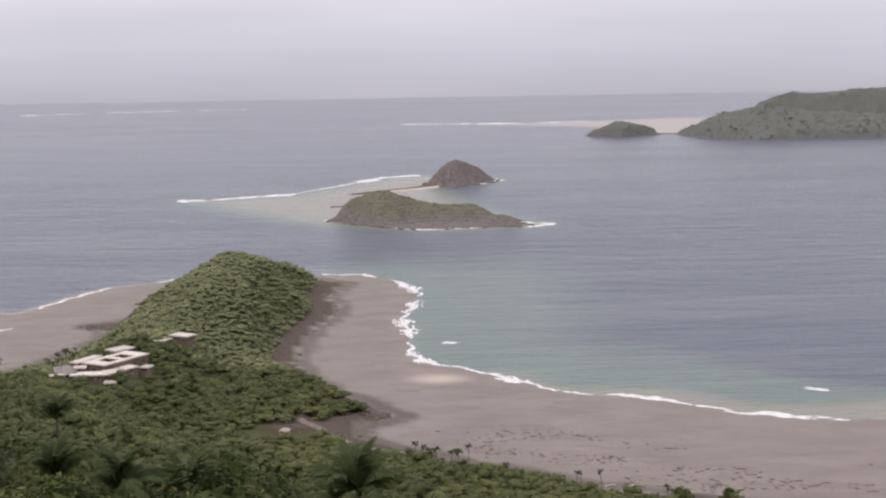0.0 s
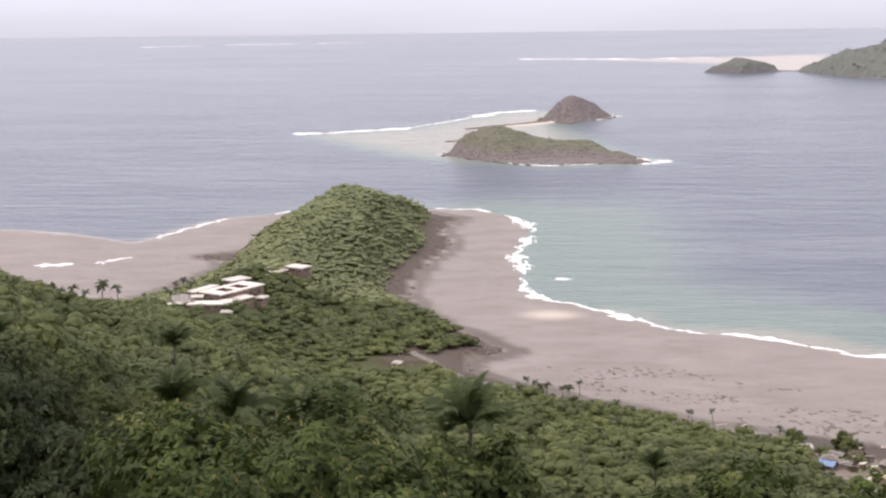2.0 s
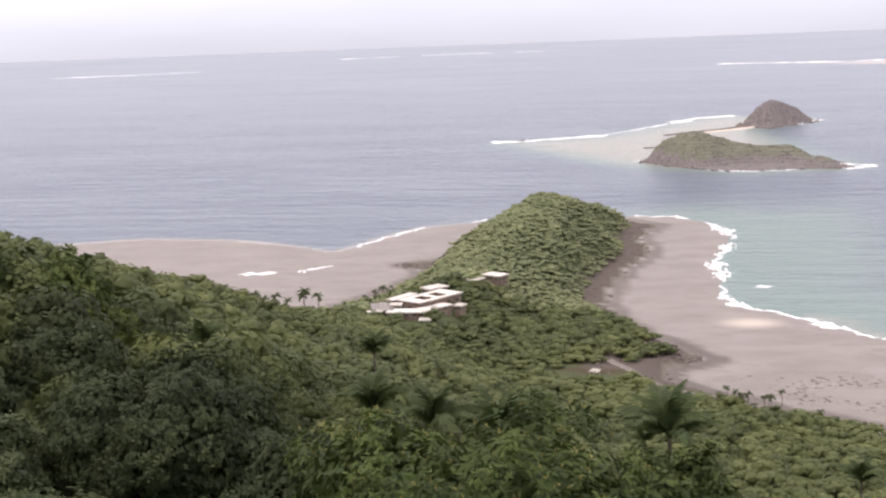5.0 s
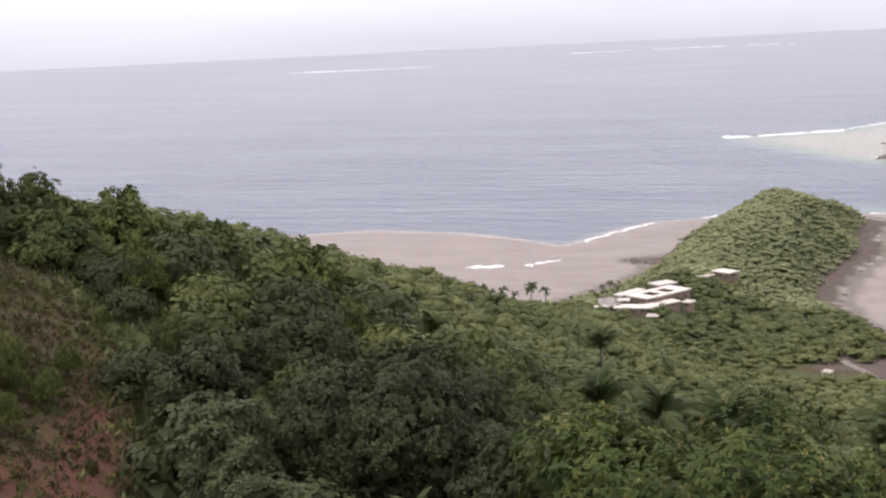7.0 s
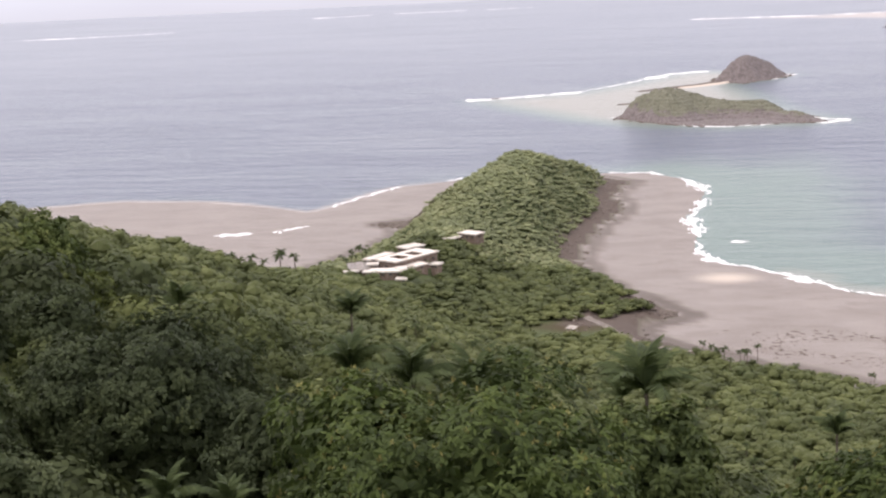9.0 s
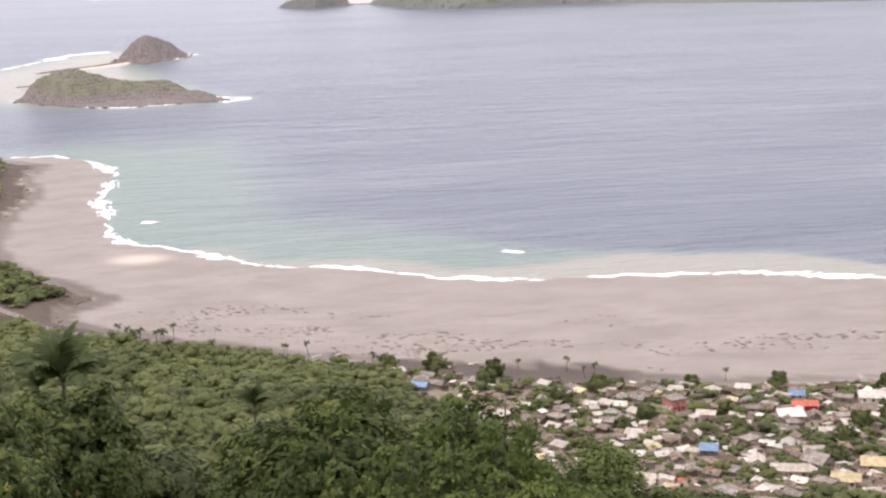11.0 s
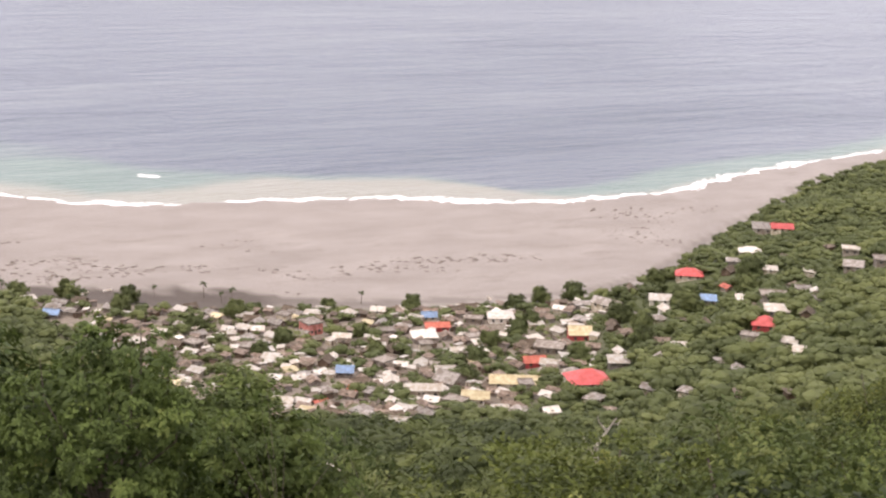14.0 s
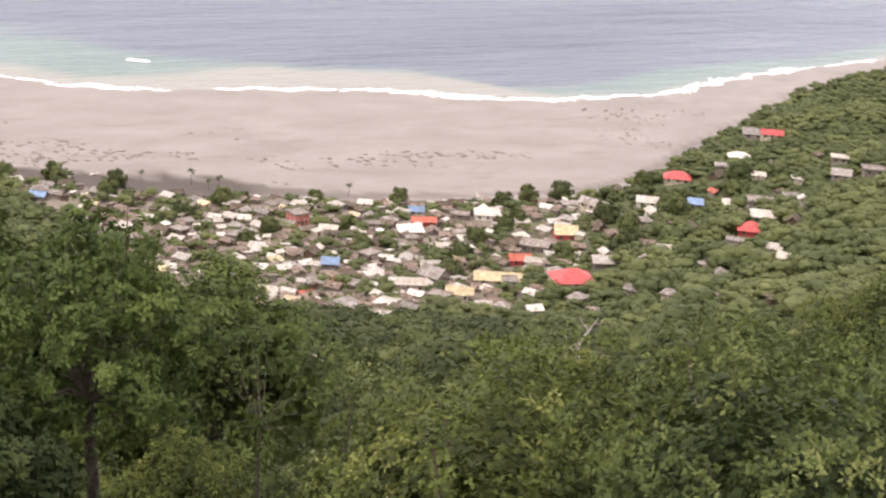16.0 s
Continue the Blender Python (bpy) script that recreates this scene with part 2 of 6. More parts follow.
def edge_distance(P, poly, closed=True):
    d = np.full(len(P), 1e9)
    seg = list(zip(poly, np.roll(poly, -1, 0)))
    for a, b in seg if closed else seg[:-1]:
        v = b[:2] - a[:2]
        t = np.clip(((P[:, :2] - a[:2]) @ v) / max(v @ v, 1e-9), 0, 1)
        d = np.minimum(d, np.hypot(P[:, 0] - a[0] - t * v[0], P[:, 1] - a[1] - t * v[1]))
    return d


def signed(P, poly):
    return np.where(inside(P, poly), 1, -1) * edge_distance(P, poly)


def ridge(P, line, slope, w):
    h = np.full(len(P), -1e9)
    for a, b in zip(line[:-1], line[1:]):
        v = b[:2] - a[:2]
        t = np.clip(((P[:, :2] - a[:2]) @ v) / (v @ v), 0, 1)
        d = np.hypot(P[:, 0] - a[0] - t * v[0], P[:, 1] - a[1] - t * v[1])
        h = np.maximum(h, a[2] + t * (b[2] - a[2]) - slope * (np.sqrt(d * d + w * w) - w))
    return h


def hash2(i, j, s):
    v = np.sin(i * 127.1 + j * 311.7 + s * 74.7) * 43758.5453
    return v - np.floor(v)


def wobble(P, size, s=0, octaves=3):
    """Smooth value noise in -1..1."""
    out, amp, tot = np.zeros(len(P)), 1.0, 0.0
    for o in range(octaves):
        q = P[:, :2] / size * 2 ** o
        i = np.floor(q)
        f = q - i
        f = f * f * (3 - 2 * f)
        a, b = hash2(i[:, 0], i[:, 1], s + o), hash2(i[:, 0] + 1, i[:, 1], s + o)
        c, d = hash2(i[:, 0], i[:, 1] + 1, s + o), hash2(i[:, 0] + 1, i[:, 1] + 1, s + o)
        out += amp * (2 * ((a * (1 - f[:, 0]) + b * f[:, 0]) * (1 - f[:, 1]) + (c * (1 - f[:, 0]) + d * f[:, 0]) * f[:, 1]) - 1)
        tot += amp
        amp *= 0.5
    return out / tot


def smax(a, b, k):
    h = np.clip(0.5 + 0.5 * (a - b) / k, 0, 1)
    return b * (1 - h) + a * h + k * h * (1 - h)


def land(P):
    """Height of the ground, and the distance inside the coast (negative at sea)."""
    P = np.asarray(P, float)
    d = signed(P, COAST) + 3.0 * wobble(P, 22, 5) * np.clip(np.hypot(P[:, 0], P[:, 1]) / 400 - 0.5, 0, 1)
    r = np.hypot(P[:, 0], np.maximum(P[:, 1], 0))
    hill = np.interp(r, [0, 1.2, 12, 30, 60, 120, 200, 330, 400, 450, 500, 560, 640, 800, 3000],
                     [198.3, 198.2, 189, 178, 163, 136, 105, 61, 38, 25, 17, 11, 5, 3, 3])
    hill = hill + np.clip(-P[:, 1], 0, 300) * 0.12
    h = smax(hill, ridge(P, SPUR, 0.52, 14), 8)
    h = smax(h, ridge(P, SHOULDER, 0.75, 4), 3)
    h = smax(h, ridge(P, EAST_HILL, 0.30, 40), 8)
    rough = np.clip((r - 15) / 120, 0, 1) * np.clip(d / 60, 0, 1)
    h = h + rough * (2.6 * wobble(P, 60, 1) + 5.0 * wobble(P, 190, 2, 2)) * np.clip(h / 40, 0.12, 1)
    beach = np.clip((P[:, 0] + 20) / 60, 0, 1) * np.clip((400 - P[:, 0]) / 60, 0, 1)
    k = 0.8 - 0.68 * beach
    cap = 0.35 + k * np.clip(d, 0, 26) + 0.8 * np.clip(d - 26, 0, 900)
    t = np.clip(1.7 - 1.7 * np.hypot((P[:, 0] + 188) / 36, (P[:, 1] - 836) / 62), 0, 1)      # terrace of the lodge
    h = h * (1 - t) + np.minimum(h, 20.5) * t
    # bare rock shelf round the headland
    shelf = np.clip((P[:, 1] - 925) / 40, 0, 1) * np.clip(16 + 7 * wobble(P, 45, 12), 4, 40) * np.where(P[:, 0] > -150, 1.15, 0.8)
    shelf = np.maximum(shelf, np.clip(1.3 - np.hypot(P[:, 0] + 38, P[:, 1] - 820) / 14, 0, 1) * 9)
    cap = np.where(shelf > 1, 0.35 + 0.035 * d + 0.25 * wobble(P, 7, 13) + 1.1 * np.clip(d - shelf, 0, 400), cap)
    h = np.where(d > 0, np.minimum(h, cap), 0)
    # reef flat bared by the tide, then the drop to deep water
    e = signed(P, REEF_FLAT) + 2.5 * wobble(P, 30, 9)
    sea = np.where(e > 0, 0.12 + 0.10 * wobble(P, 35, 7), np.maximum(-25, 0.2 * e))
    return np.where(d > 0, h, sea), d


def town_mask(P):
    """Where the village stands: 1 inside, 0 in the woods."""
    P = np.asarray(P, float)
    r = np.hypot(P[:, 0], P[:, 1])
    az = np.degrees(np.arctan2(P[:, 0], P[:, 1]))
    near = np.interp(az, [5, 9, 12, 15, 20, 27, 31, 36, 42], [655, 600, 500, 430, 398, 420, 500, 560, 600])
    m = np.clip((r - near) / 30, 0, 1) * np.clip((az - 6.5) / 3, 0, 1) * np.clip((37.5 - az) / 3, 0, 1)
    return m * np.clip((edge_distance(P, COAST) - 6) / 8, 0, 1)


CLEARING = np.array([(-68, 87), (-60, 86), (-53, 83), (-47, 75), (-41, 68), (-36, 60), (-40, 46), (-60, 46), (-77, 60), (-77, 80)], float)
GULLY = np.array([(-48, 78), (-46.5, 73), (-44, 67), (-42.5, 63), (-45, 59), (-52, 54), (-60, 50)], float)


def earth_mask(P):
    P = np.asarray(P, float)
    slope = np.clip(0.5 + signed(P, CLEARING) / 3.5 + 0.7 * wobble(P, 9, 3), 0, 1)
    field = np.clip(1.5 - 1.3 * np.hypot((P[:, 0] + 84) / 24, (P[:, 1] - 781) / 13) + 0.4 * wobble(P, 16, 23), 0, 1)
    scar = np.clip(1.6 - 1.6 * np.hypot((P[:, 0] + 79) / 16, (P[:, 1] - 819) / 7) + 0.5 * wobble(P, 8, 24), 0, 1)
    return np.maximum(slope, np.maximum(field, scar))


def cape_shelf(P, d):
    """Bare dark rock between the bay road and the water."""
    return (P[:, 0] > -85) & (P[:, 0] < -12) & (P[:, 1] > 742) & (P[:, 1] < 848) & (d > 0) & (d < 15)


def weed_mask(P, d):
    """Dark weed and stones along the beach before the village."""
    at = np.interp(P[:, 0], [-60, -40, 20, 90, 105, 130, 185, 200, 260, 340, 420, 470], [0.25, 0.45, 0.35, 0.25, 0.9, 1, 1, 0.5, 0.2, 0.1, 0.15, 0])
    mid = np.interp(P[:, 0], [90, 125, 150, 190, 230], [-7, 6, 3, -6, -6])
    m = 1.1 - np.abs(d - mid) / (14 * at + 2) + 0.45 * wobble(P, 16, 21) + 0.35 * wobble(P, 5, 22, 2)
    return np.clip(m * 2.2, 0, 1) * np.minimum(1, at + 0.25)


def mesh_of(name, V, faces, mat, attrs=(), smooth=False, normals=None):
    """A mesh from arrays: vertices, and face arrays of three or four corners; normals, where leaves take on the roundness of their clump."""
    me = bpy.data.meshes.new(name)
    faces = [np.asarray(f, np.int32) for f in faces if len(f)]
    loops = np.concatenate([f.ravel() for f in faces])
    sizes = np.concatenate([np.full(len(f), f.shape[1], np.int32) for f in faces])
    me.vertices.add(len(V))
    me.vertices.foreach_set("co", np.asarray(V, np.float32).ravel())
    me.loops.add(len(loops))
    me.loops.foreach_set("vertex_index", loops)
    me.polygons.add(len(sizes))
    me.polygons.foreach_set("loop_start", np.concatenate([[0], np.cumsum(sizes)[:-1]]).astype(np.int32))
    me.update(calc_edges=True)
    me.polygons.foreach_set("use_smooth", np.full(len(sizes), smooth))
    for key, val in attrs:
        me.attributes.new(key, "FLOAT", "POINT").data.foreach_set("value", np.asarray(val, np.float32))
    if normals is not None:
        me.attributes.new("custom_normal", "FLOAT_VECTOR", "POINT").data.foreach_set("vector", np.asarray(normals, np.float32).ravel())
    me.materials.append(mat)
    return me


def unit(v):
    return v / (np.linalg.norm(v, axis=-1, keepdims=True) + 1e-9)


def grid_faces(n, m):
    i, j = np.meshgrid(np.arange(n - 1), np.arange(m - 1), indexing="ij")
    a = (i * m + j).ravel()
    return np.stack([a, a + 1, a + m + 1, a + m], 1)


def fan_grid(radii, angles):
    """Points on rings round the lookout, finer where the land is nearer; angles in degrees from +y towards -x."""
    a = np.radians(angles)
    return np.stack([-np.outer(radii, np.sin(a)).ravel(), np.outer(radii, np.cos(a)).ravel()], 1)


ANG = np.concatenate([np.arange(-180, -50, 3.0), np.arange(-50, 46, 0.3), np.arange(46, 181, 3.0), [180.0]])
RAD = np.concatenate([[0.0], np.geomspace(0.05, 400, 200), np.arange(405, 1340, 5.0), np.geomspace(1350, 5700, 40)])
_P = fan_grid(RAD, ANG)
_h, _d = land(_P)
_steep = np.clip((8 - _d) / 5, 0, 1) * (_d > 0)
_rocky = np.clip(1.2 - np.clip((_P[:, 0] + 10) / 40, 0, 1), 0, 1) * _steep
_headland = (_P[:, 1] > 785) & (_P[:, 0] > -320) & (_P[:, 0] < -15)
_rocky = np.maximum(_rocky, np.clip((6.0 - _h) / 3, 0, 1) * np.clip((45 - _d) / 10, 0, 1) * (_d > 0) * _headland)
_rocky = np.maximum(_rocky, cape_shelf(_P, _d) * 1.0)
_rocky = np.maximum(_rocky, _steep * np.clip((_P[:, 0] - 375) / 15, 0, 1))
_flat = (_d <= 0).astype(float)
_sand = np.clip((7 - _d) / 4, 0, 1) * (_d > 0) * (1 - np.clip(_rocky, 0, 1))
ground = new("ground", mesh_of("ground", np.column_stack([_P, _h]), [grid_faces(len(RAD), len(ANG))], M_GROUND,
             [("weed", weed_mask(_P, _d)), ("bank", np.clip(1.4 - np.hypot((_P[:, 0] + 6) / 16, (_P[:, 1] - 908) / 12), 0, 1)), ("flat", np.maximum(_flat, _sand)), ("rock", _rocky), ("town", town_mask(_P) * np.interp(np.degrees(np.arctan2(_P[:, 0], _P[:, 1])), [26, 31], [1, 0.12])), ("earth", earth_mask(_P)), ("clay", np.clip(1.5 - edge_distance(_P, GULLY, False) / np.interp(_P[:, 1], [58, 72], [3.6, 1.3]) + 0.6 * wobble(_P, 5, 41), 0, 1)),
              ("shore", np.clip((-_d - 4) / 20, 0, 1) * np.clip((150 + _d) / 60, 0, 1))], True))
tagged(ground, "wooded hillside, village plain and bared tidal flat", "ground", kind="structure")

# sea, one level sheet to the horizon
RAD_S = np.concatenate([np.geomspace(300, 700, 20), np.arange(710, 1500, 7.0), np.geomspace(1510, 5700, 90)])
ANG_S = np.concatenate([np.arange(-180, -48, 4.0), np.arange(-48, 44, 0.4), np.arange(44, 181, 4.0)])
_P = fan_grid(RAD_S, ANG_S)
_e = -signed(_P, REEF_FLAT)
_width = np.interp(_P[:, 0], [-400, -120, 0, 60, 97, 130, 186, 227, 255, 307, 357, 377, 392, 428, 480, 553, 600, 700],
                   [35, 60, 100, 150, 125, 125, 100, 83, 65, 57, 55, 44, 28, 30, 42, 35, 28, 25])
_out = np.clip(_e, 0, None) / _width + 0.13 * wobble(_P, 45, 6) + 0.06 * wobble(_P, 12, 16)      # 1 at the edge of the clear shallow water
_soft = np.interp(_P[:, 0], [0, 110, 200], [1.0, 0.8, 0.3])
_sh = np.clip((1 + 0.4 * _soft - _out) / _soft, 0, 1) * (0.6 + 0.35 * np.clip(1 - _out, 0, 1)) * np.interp(_P[:, 0], [-330, -120, -40, 900], [0.1, 0.35, 0.95, 0.95])
_tan = np.interp(_P[:, 0], [40, 100, 200, 260, 390, 415, 460], [0.12, 0.25, 0.4, 0.85, 0.95, 0.5, 0.2])
_s1 = signed(_P, SHOAL)
_sh = np.maximum(_sh, np.clip(0.45 + _s1 / 60, 0, 0.85))
_s2 = signed(_P, FAR_SHOAL)
_silt = np.clip(1 - (_e - 6 * wobble(_P, 40, 3)) / 10, 0, 1) * np.clip((-235 - _P[:, 0]) / 40, 0, 1)
_silt = np.maximum(_silt, np.clip(0.3 + _s2 / 40, 0, 0.9))
_silt = np.maximum(_silt, np.clip(_s1 / 90, 0, 0.55))
_silt = np.maximum(_silt, 0.55 * np.clip((_tan - _out) / 0.2, 0, 1) * (_P[:, 0] > 20))
sea = new("water", mesh_of("water", np.column_stack([_P, np.zeros(len(_P))]), [grid_faces(len(RAD_S), len(ANG_S))], M_SEA,
          [("shallow", _sh), ("silt", _silt), ("waves", np.interp(np.hypot(_P[:, 0], _P[:, 1]), [900, 1800, 3000, 5000], [1.0, 0.7, 0.25, 0.1]))], True))
tagged(sea, "grey-blue sea under overcast sky, turquoise over the reef", "sea", kind="structure")


def icosa():
    g = (1 + 5 ** 0.5) / 2
    v = np.array([(-1, g, 0), (1, g, 0), (-1, -g, 0), (1, -g, 0), (0, -1, g), (0, 1, g), (0, -1, -g), (0, 1, -g), (g, 0, -1), (g, 0, 1), (-g, 0, -1), (-g, 0, 1)], float)
    f = np.array([(0, 11, 5), (0, 5, 1), (0, 1, 7), (0, 7, 10), (0, 10, 11), (1, 5, 9), (5, 11, 4), (11, 10, 2), (10, 7, 6), (7, 1, 8),
                  (3, 9, 4), (3, 4, 2), (3, 2, 6), (3, 6, 8), (3, 8, 9), (4, 9, 5), (2, 4, 11), (6, 2, 10), (8, 6, 7), (9, 8, 1)])
    return v / np.linalg.norm(v, axis=1)[:, None], f


# islets
ISLET_SCRUB, ISLETS = [], []


def islet(name, outline, spine, slope, w, label, green, mat, res=2.2, crag=1.0):
    outline, spine = np.array(outline, float), np.array(spine, float)
    lo, hi = outline.min(0) - 8, outline.max(0) + 8
    nx, ny = int((hi[0] - lo[0]) / res) + 1, int((hi[1] - lo[1]) / res) + 1
    X, Y = np.meshgrid(np.linspace(lo[0], hi[0], nx), np.linspace(lo[1], hi[1], ny), indexing="ij")
    P = np.stack([X.ravel(), Y.ravel()], 1)
    d = signed(P, outline) + crag * (5 * wobble(P, 26, 8) + 2.5 * wobble(P, 8, 2))
    top = ridge(P, spine, slope, w)
    h = top * (1 + 0.12 * wobble(P, 22, 6)) + crag * (2.6 * wobble(P, 13, 4) + 1.3 * (1 - np.abs(wobble(P, 9, 15))) - 1.3 + 0.8 * wobble(P, 4, 17)) * np.clip(top / 12, 0.3, 1)
    step = np.round(h / 3.2) * 3.2
    h = h * 0.7 + step * 0.3                     # weathered ledges
    z = np.where(d > 0, np.minimum(np.maximum(h, 0.9 + 0.8 * wobble(P, 6, 1)), 0.4 + 1.1 * np.clip(d - 4 * crag, 0, 900) + 0.12 * d), -3)
    gz = np.hypot(*np.gradient(z.reshape(nx, ny), res)).ravel()
    g = np.clip(green - 0.45 * gz + np.clip((z - 9) / 14, -0.9, 0.4), 0, 1)
    ob = new(name, mesh_of(name, np.column_stack([P, z]), [grid_faces(nx, ny)], mat, [("green", g)], False))
    tagged(ob, label, "island")
    ISLETS.append(ob)
    rg = np.random.default_rng(nx)
    k = (g > 0.35) & (z > 3) & (rg.uniform(size=len(P)) < (0.22 if res < 2 else 0.45)) & (P[:, 0] < 1000)
    ISLET_SCRUB.append((np.column_stack([P + rg.uniform(-0.5, 0.5, P.shape) * res, z - 0.2])[k], res))
    if crag and res < 2:
        rg = np.random.default_rng(len(P))
        Q = P[(np.abs(d) < 4.5) & (rg.uniform(size=len(P)) < 0.12)]
        iv, fi = icosa()
        s = rg.uniform(0.3, 1.0, len(Q)) ** 2 * 2.2 + 0.5
        V = iv[None] * rg.uniform(0.6, 1.2, (len(Q), 12, 1)) * (s[:, None, None] * np.array([1.3, 1.0, 0.55])) + np.column_stack([Q, np.full(len(Q), 0.15)])[:, None]
        rocks = new("boulders", mesh_of("boulders", V.reshape(-1, 3), [(fi[None] + (np.arange(len(Q)) * 12)[:, None, None]).reshape(-1, 3)], M_DARKROCK))
        rocks.parent = ob
        tagged(rocks, "dark boulders at the foot of the islet", kind="stuff")
    return ob


islet("islet", [(-128, 1712), (-91, 1668), (-49, 1628), (-4, 1620), (46, 1636), (86, 1638), (72, 1700), (20, 1765), (-60, 1785), (-115, 1750)],
      [(-100, 1712, 20), (-82, 1716, 31), (-70, 1718, 33), (-51, 1719, 26), (-30, 1719, 21), (-10, 1718, 18), (22, 1712, 18), (32, 1705, 14), (46, 1684, 7), (58, 1664, 9.5), (66, 1656, 8), (70, 1652, 3.5), (84, 1642, 2.5)], 0.62, 7,
      "low rocky islet with a scrub-covered back in the sea", 0.85, M_ISLET, 1.6)
islet("islet", [(-32, 2092), (10, 2062), (52, 2112), (74, 2160), (40, 2198), (-14, 2178)],
      [(-18, 2102, 9), (-6, 2108, 22), (6, 2116, 30), (15, 2121, 33), (22, 2124, 31.5), (33, 2132, 27), (44, 2144, 19), (56, 2155, 8), (66, 2160, 3)], 1.15, 5, "steep bare rock islet at the end of a sandbar", 0.1, M_ISLET, 1.6)
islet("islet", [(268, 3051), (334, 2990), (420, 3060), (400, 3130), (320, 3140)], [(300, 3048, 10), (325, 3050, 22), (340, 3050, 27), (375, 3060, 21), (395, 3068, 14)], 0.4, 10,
      "distant low wooded islet", 0.9, M_HAZED_FARWOOD, 3.0)
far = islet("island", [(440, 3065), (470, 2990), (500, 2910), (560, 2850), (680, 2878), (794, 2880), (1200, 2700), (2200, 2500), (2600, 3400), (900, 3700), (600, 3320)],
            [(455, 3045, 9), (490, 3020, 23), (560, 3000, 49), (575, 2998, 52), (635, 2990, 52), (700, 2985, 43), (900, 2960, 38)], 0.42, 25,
            "large wooded island in the distance", 1.2, M_HAZED_FARWOOD, 8.0)
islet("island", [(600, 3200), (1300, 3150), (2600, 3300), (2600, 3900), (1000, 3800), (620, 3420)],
      [(690, 3250, 54), (720, 3255, 66), (800, 3260, 69), (900, 3260, 76), (1200, 3300, 100), (1900, 3400, 130)], 0.36, 30, "far hills of the distant wooded island", 1.2, M_HAZED_FARWOOD, 12.0)

# ---------------------------------------------------------------- village plan: buildings that stand out, x, y, width, length, wall height, roof, rise, colours, turn
MARKS = [
    (240, 418, 12, 14.5, 2.6, "hip", 3.0, "red", "white", 78, "large building with a red hipped roof and white walls"),
    (222, 434, 6.5, 18, 3.2, "gable", 1.7, "cream", "lime", 66, "long low building with a cream sheet roof"),
    (190, 435, 6, 13, 3.8, "gable", 1.2, "pale", "lime", 70, "long cream building with a row of dark windows"),
    (206, 450, 8, 9, 3.2, "gable", 2.4, "grey", "block", 28, "house with a grey gabled tin roof"),
    (353, 536, 8, 12, 3.2, "hip", 2.2, "red", "lime", 60, "house with a bright red hipped roof"),
    (306, 417, 7.5, 9, 3.2, "hip", 2.2, "red", "red", 55, "house with a dark red roof beside a grey one"),
    (268, 539, 10, 11, 3.4, "hip", 1.8, "white", "white", 70, "large house with a broad white roof"),
    (226, 518, 9, 10, 3.2, "hip", 1.7, "white", "block", 75, "house with a broad white sheet roof"),
    (190, 543, 7, 8, 5.6, "flat", 0.5, "slab", "pink", 12, "two-storey pink rendered house with a flat roof"),
    (237, 531, 5, 10, 2.8, "gable", 1.2, "orange", "red", 75, "low house with an orange-red roof"),
    (276, 489, 8, 9, 4.0, "gable", 2.2, "cream", "red", 70, "two-storey red house with a cream gabled roof"),
    (259, 480, 9, 11, 3.3, "flat", 0.5, "slab", "block", 55, "unfinished flat-roofed concrete house"),
    (243, 461, 5, 8, 3.0, "gable", 1.4, "orange", "red", 78, "small house with an orange-red roof"),
    (335, 470, 5.5, 7.5, 2.8, "gable", 1.4, "white", "white", 58, "white house with a bright gabled roof"),
    (341, 461, 8, 10, 3.2, "flat", 0.5, "slab", "block", 62, "grey flat-roofed concrete house"),
    (320, 430, 6.5, 9, 3.0, "mono", 0.9, "pale", "block", 60, "long house with a pale sloping tin roof"),
    (391, 548, 6.5, 10, 3.2, "hip", 1.6, "white", "lime", 60, "two-storey hillside house with a white roof"),
    (434, 600, 8, 10, 3.2, "mono", 1.4, "grey", "block", 60, "grey-roofed house on the hillside"),
    (439, 592, 7, 11, 3.2, "gable", 1.6, "red", "lime", 62, "hillside house with a faded red roof"),
    (405, 499, 6, 7, 3.2, "flat", 0.5, "pale", "block", 55, "two-storey concrete house on the hillside"),
    (390, 478, 6, 8, 3.0, "mono", 1.2, "grey", "block", 50, "small grey-roofed hillside house"),
    (401, 473, 8, 9, 3.2, "flat", 0.5, "slab", "block", 60, "unfinished concrete house on the hillside"),
    (241, 548, 5, 6, 2.8, "gable", 1.3, "blue", "lime", 72, "small house with a blue roof"),
    (178, 474, 4.5, 6, 2.6, "mono", 1.0, "blue", "tin", 65, "shed with a light blue tin roof"),
    (103, 599, 5, 6.5, 2.7, "gable", 1.3, "blue", "tin", 60, "small house with a light blue tin roof"),
    (333, 491, 5, 6, 2.8, "mono", 1.0, "blue", "block", 60, "small house with a blue roof"),
    (327, 516, 6, 9, 3.2, "gable", 1.6, "white", "white", 60, "white-roofed house near the shore"),
    (312, 531, 6, 14, 3.2, "gable", 1.8, "grey", "lime", 25, "long house with a grey gabled roof"),
    (87, 238, 3.6, 4.2, 2.4, "gable", 1.4, "pale", "wood", 30, "lone hut with a pale tin roof in the woods"),
    (258, 430, 5, 7, 2.8, "mono", 1.1, "pale", "tin", 70, "small house with a pale roof at the wood's edge"),
    (96, 348, 5.5, 7, 2.8, "gable", 1.4, "white", "lime", 65, "white-roofed house among trees"),
    (148, 356, 5.5, 8, 2.8, "flat", 0.5, "pale", "white", 60, "pale flat-roofed house among trees"),
    (200, 417, 6, 9, 3.2, "gable", 1.6, "cream", "white", 60, "cream-roofed house at the wood's edge"),
]

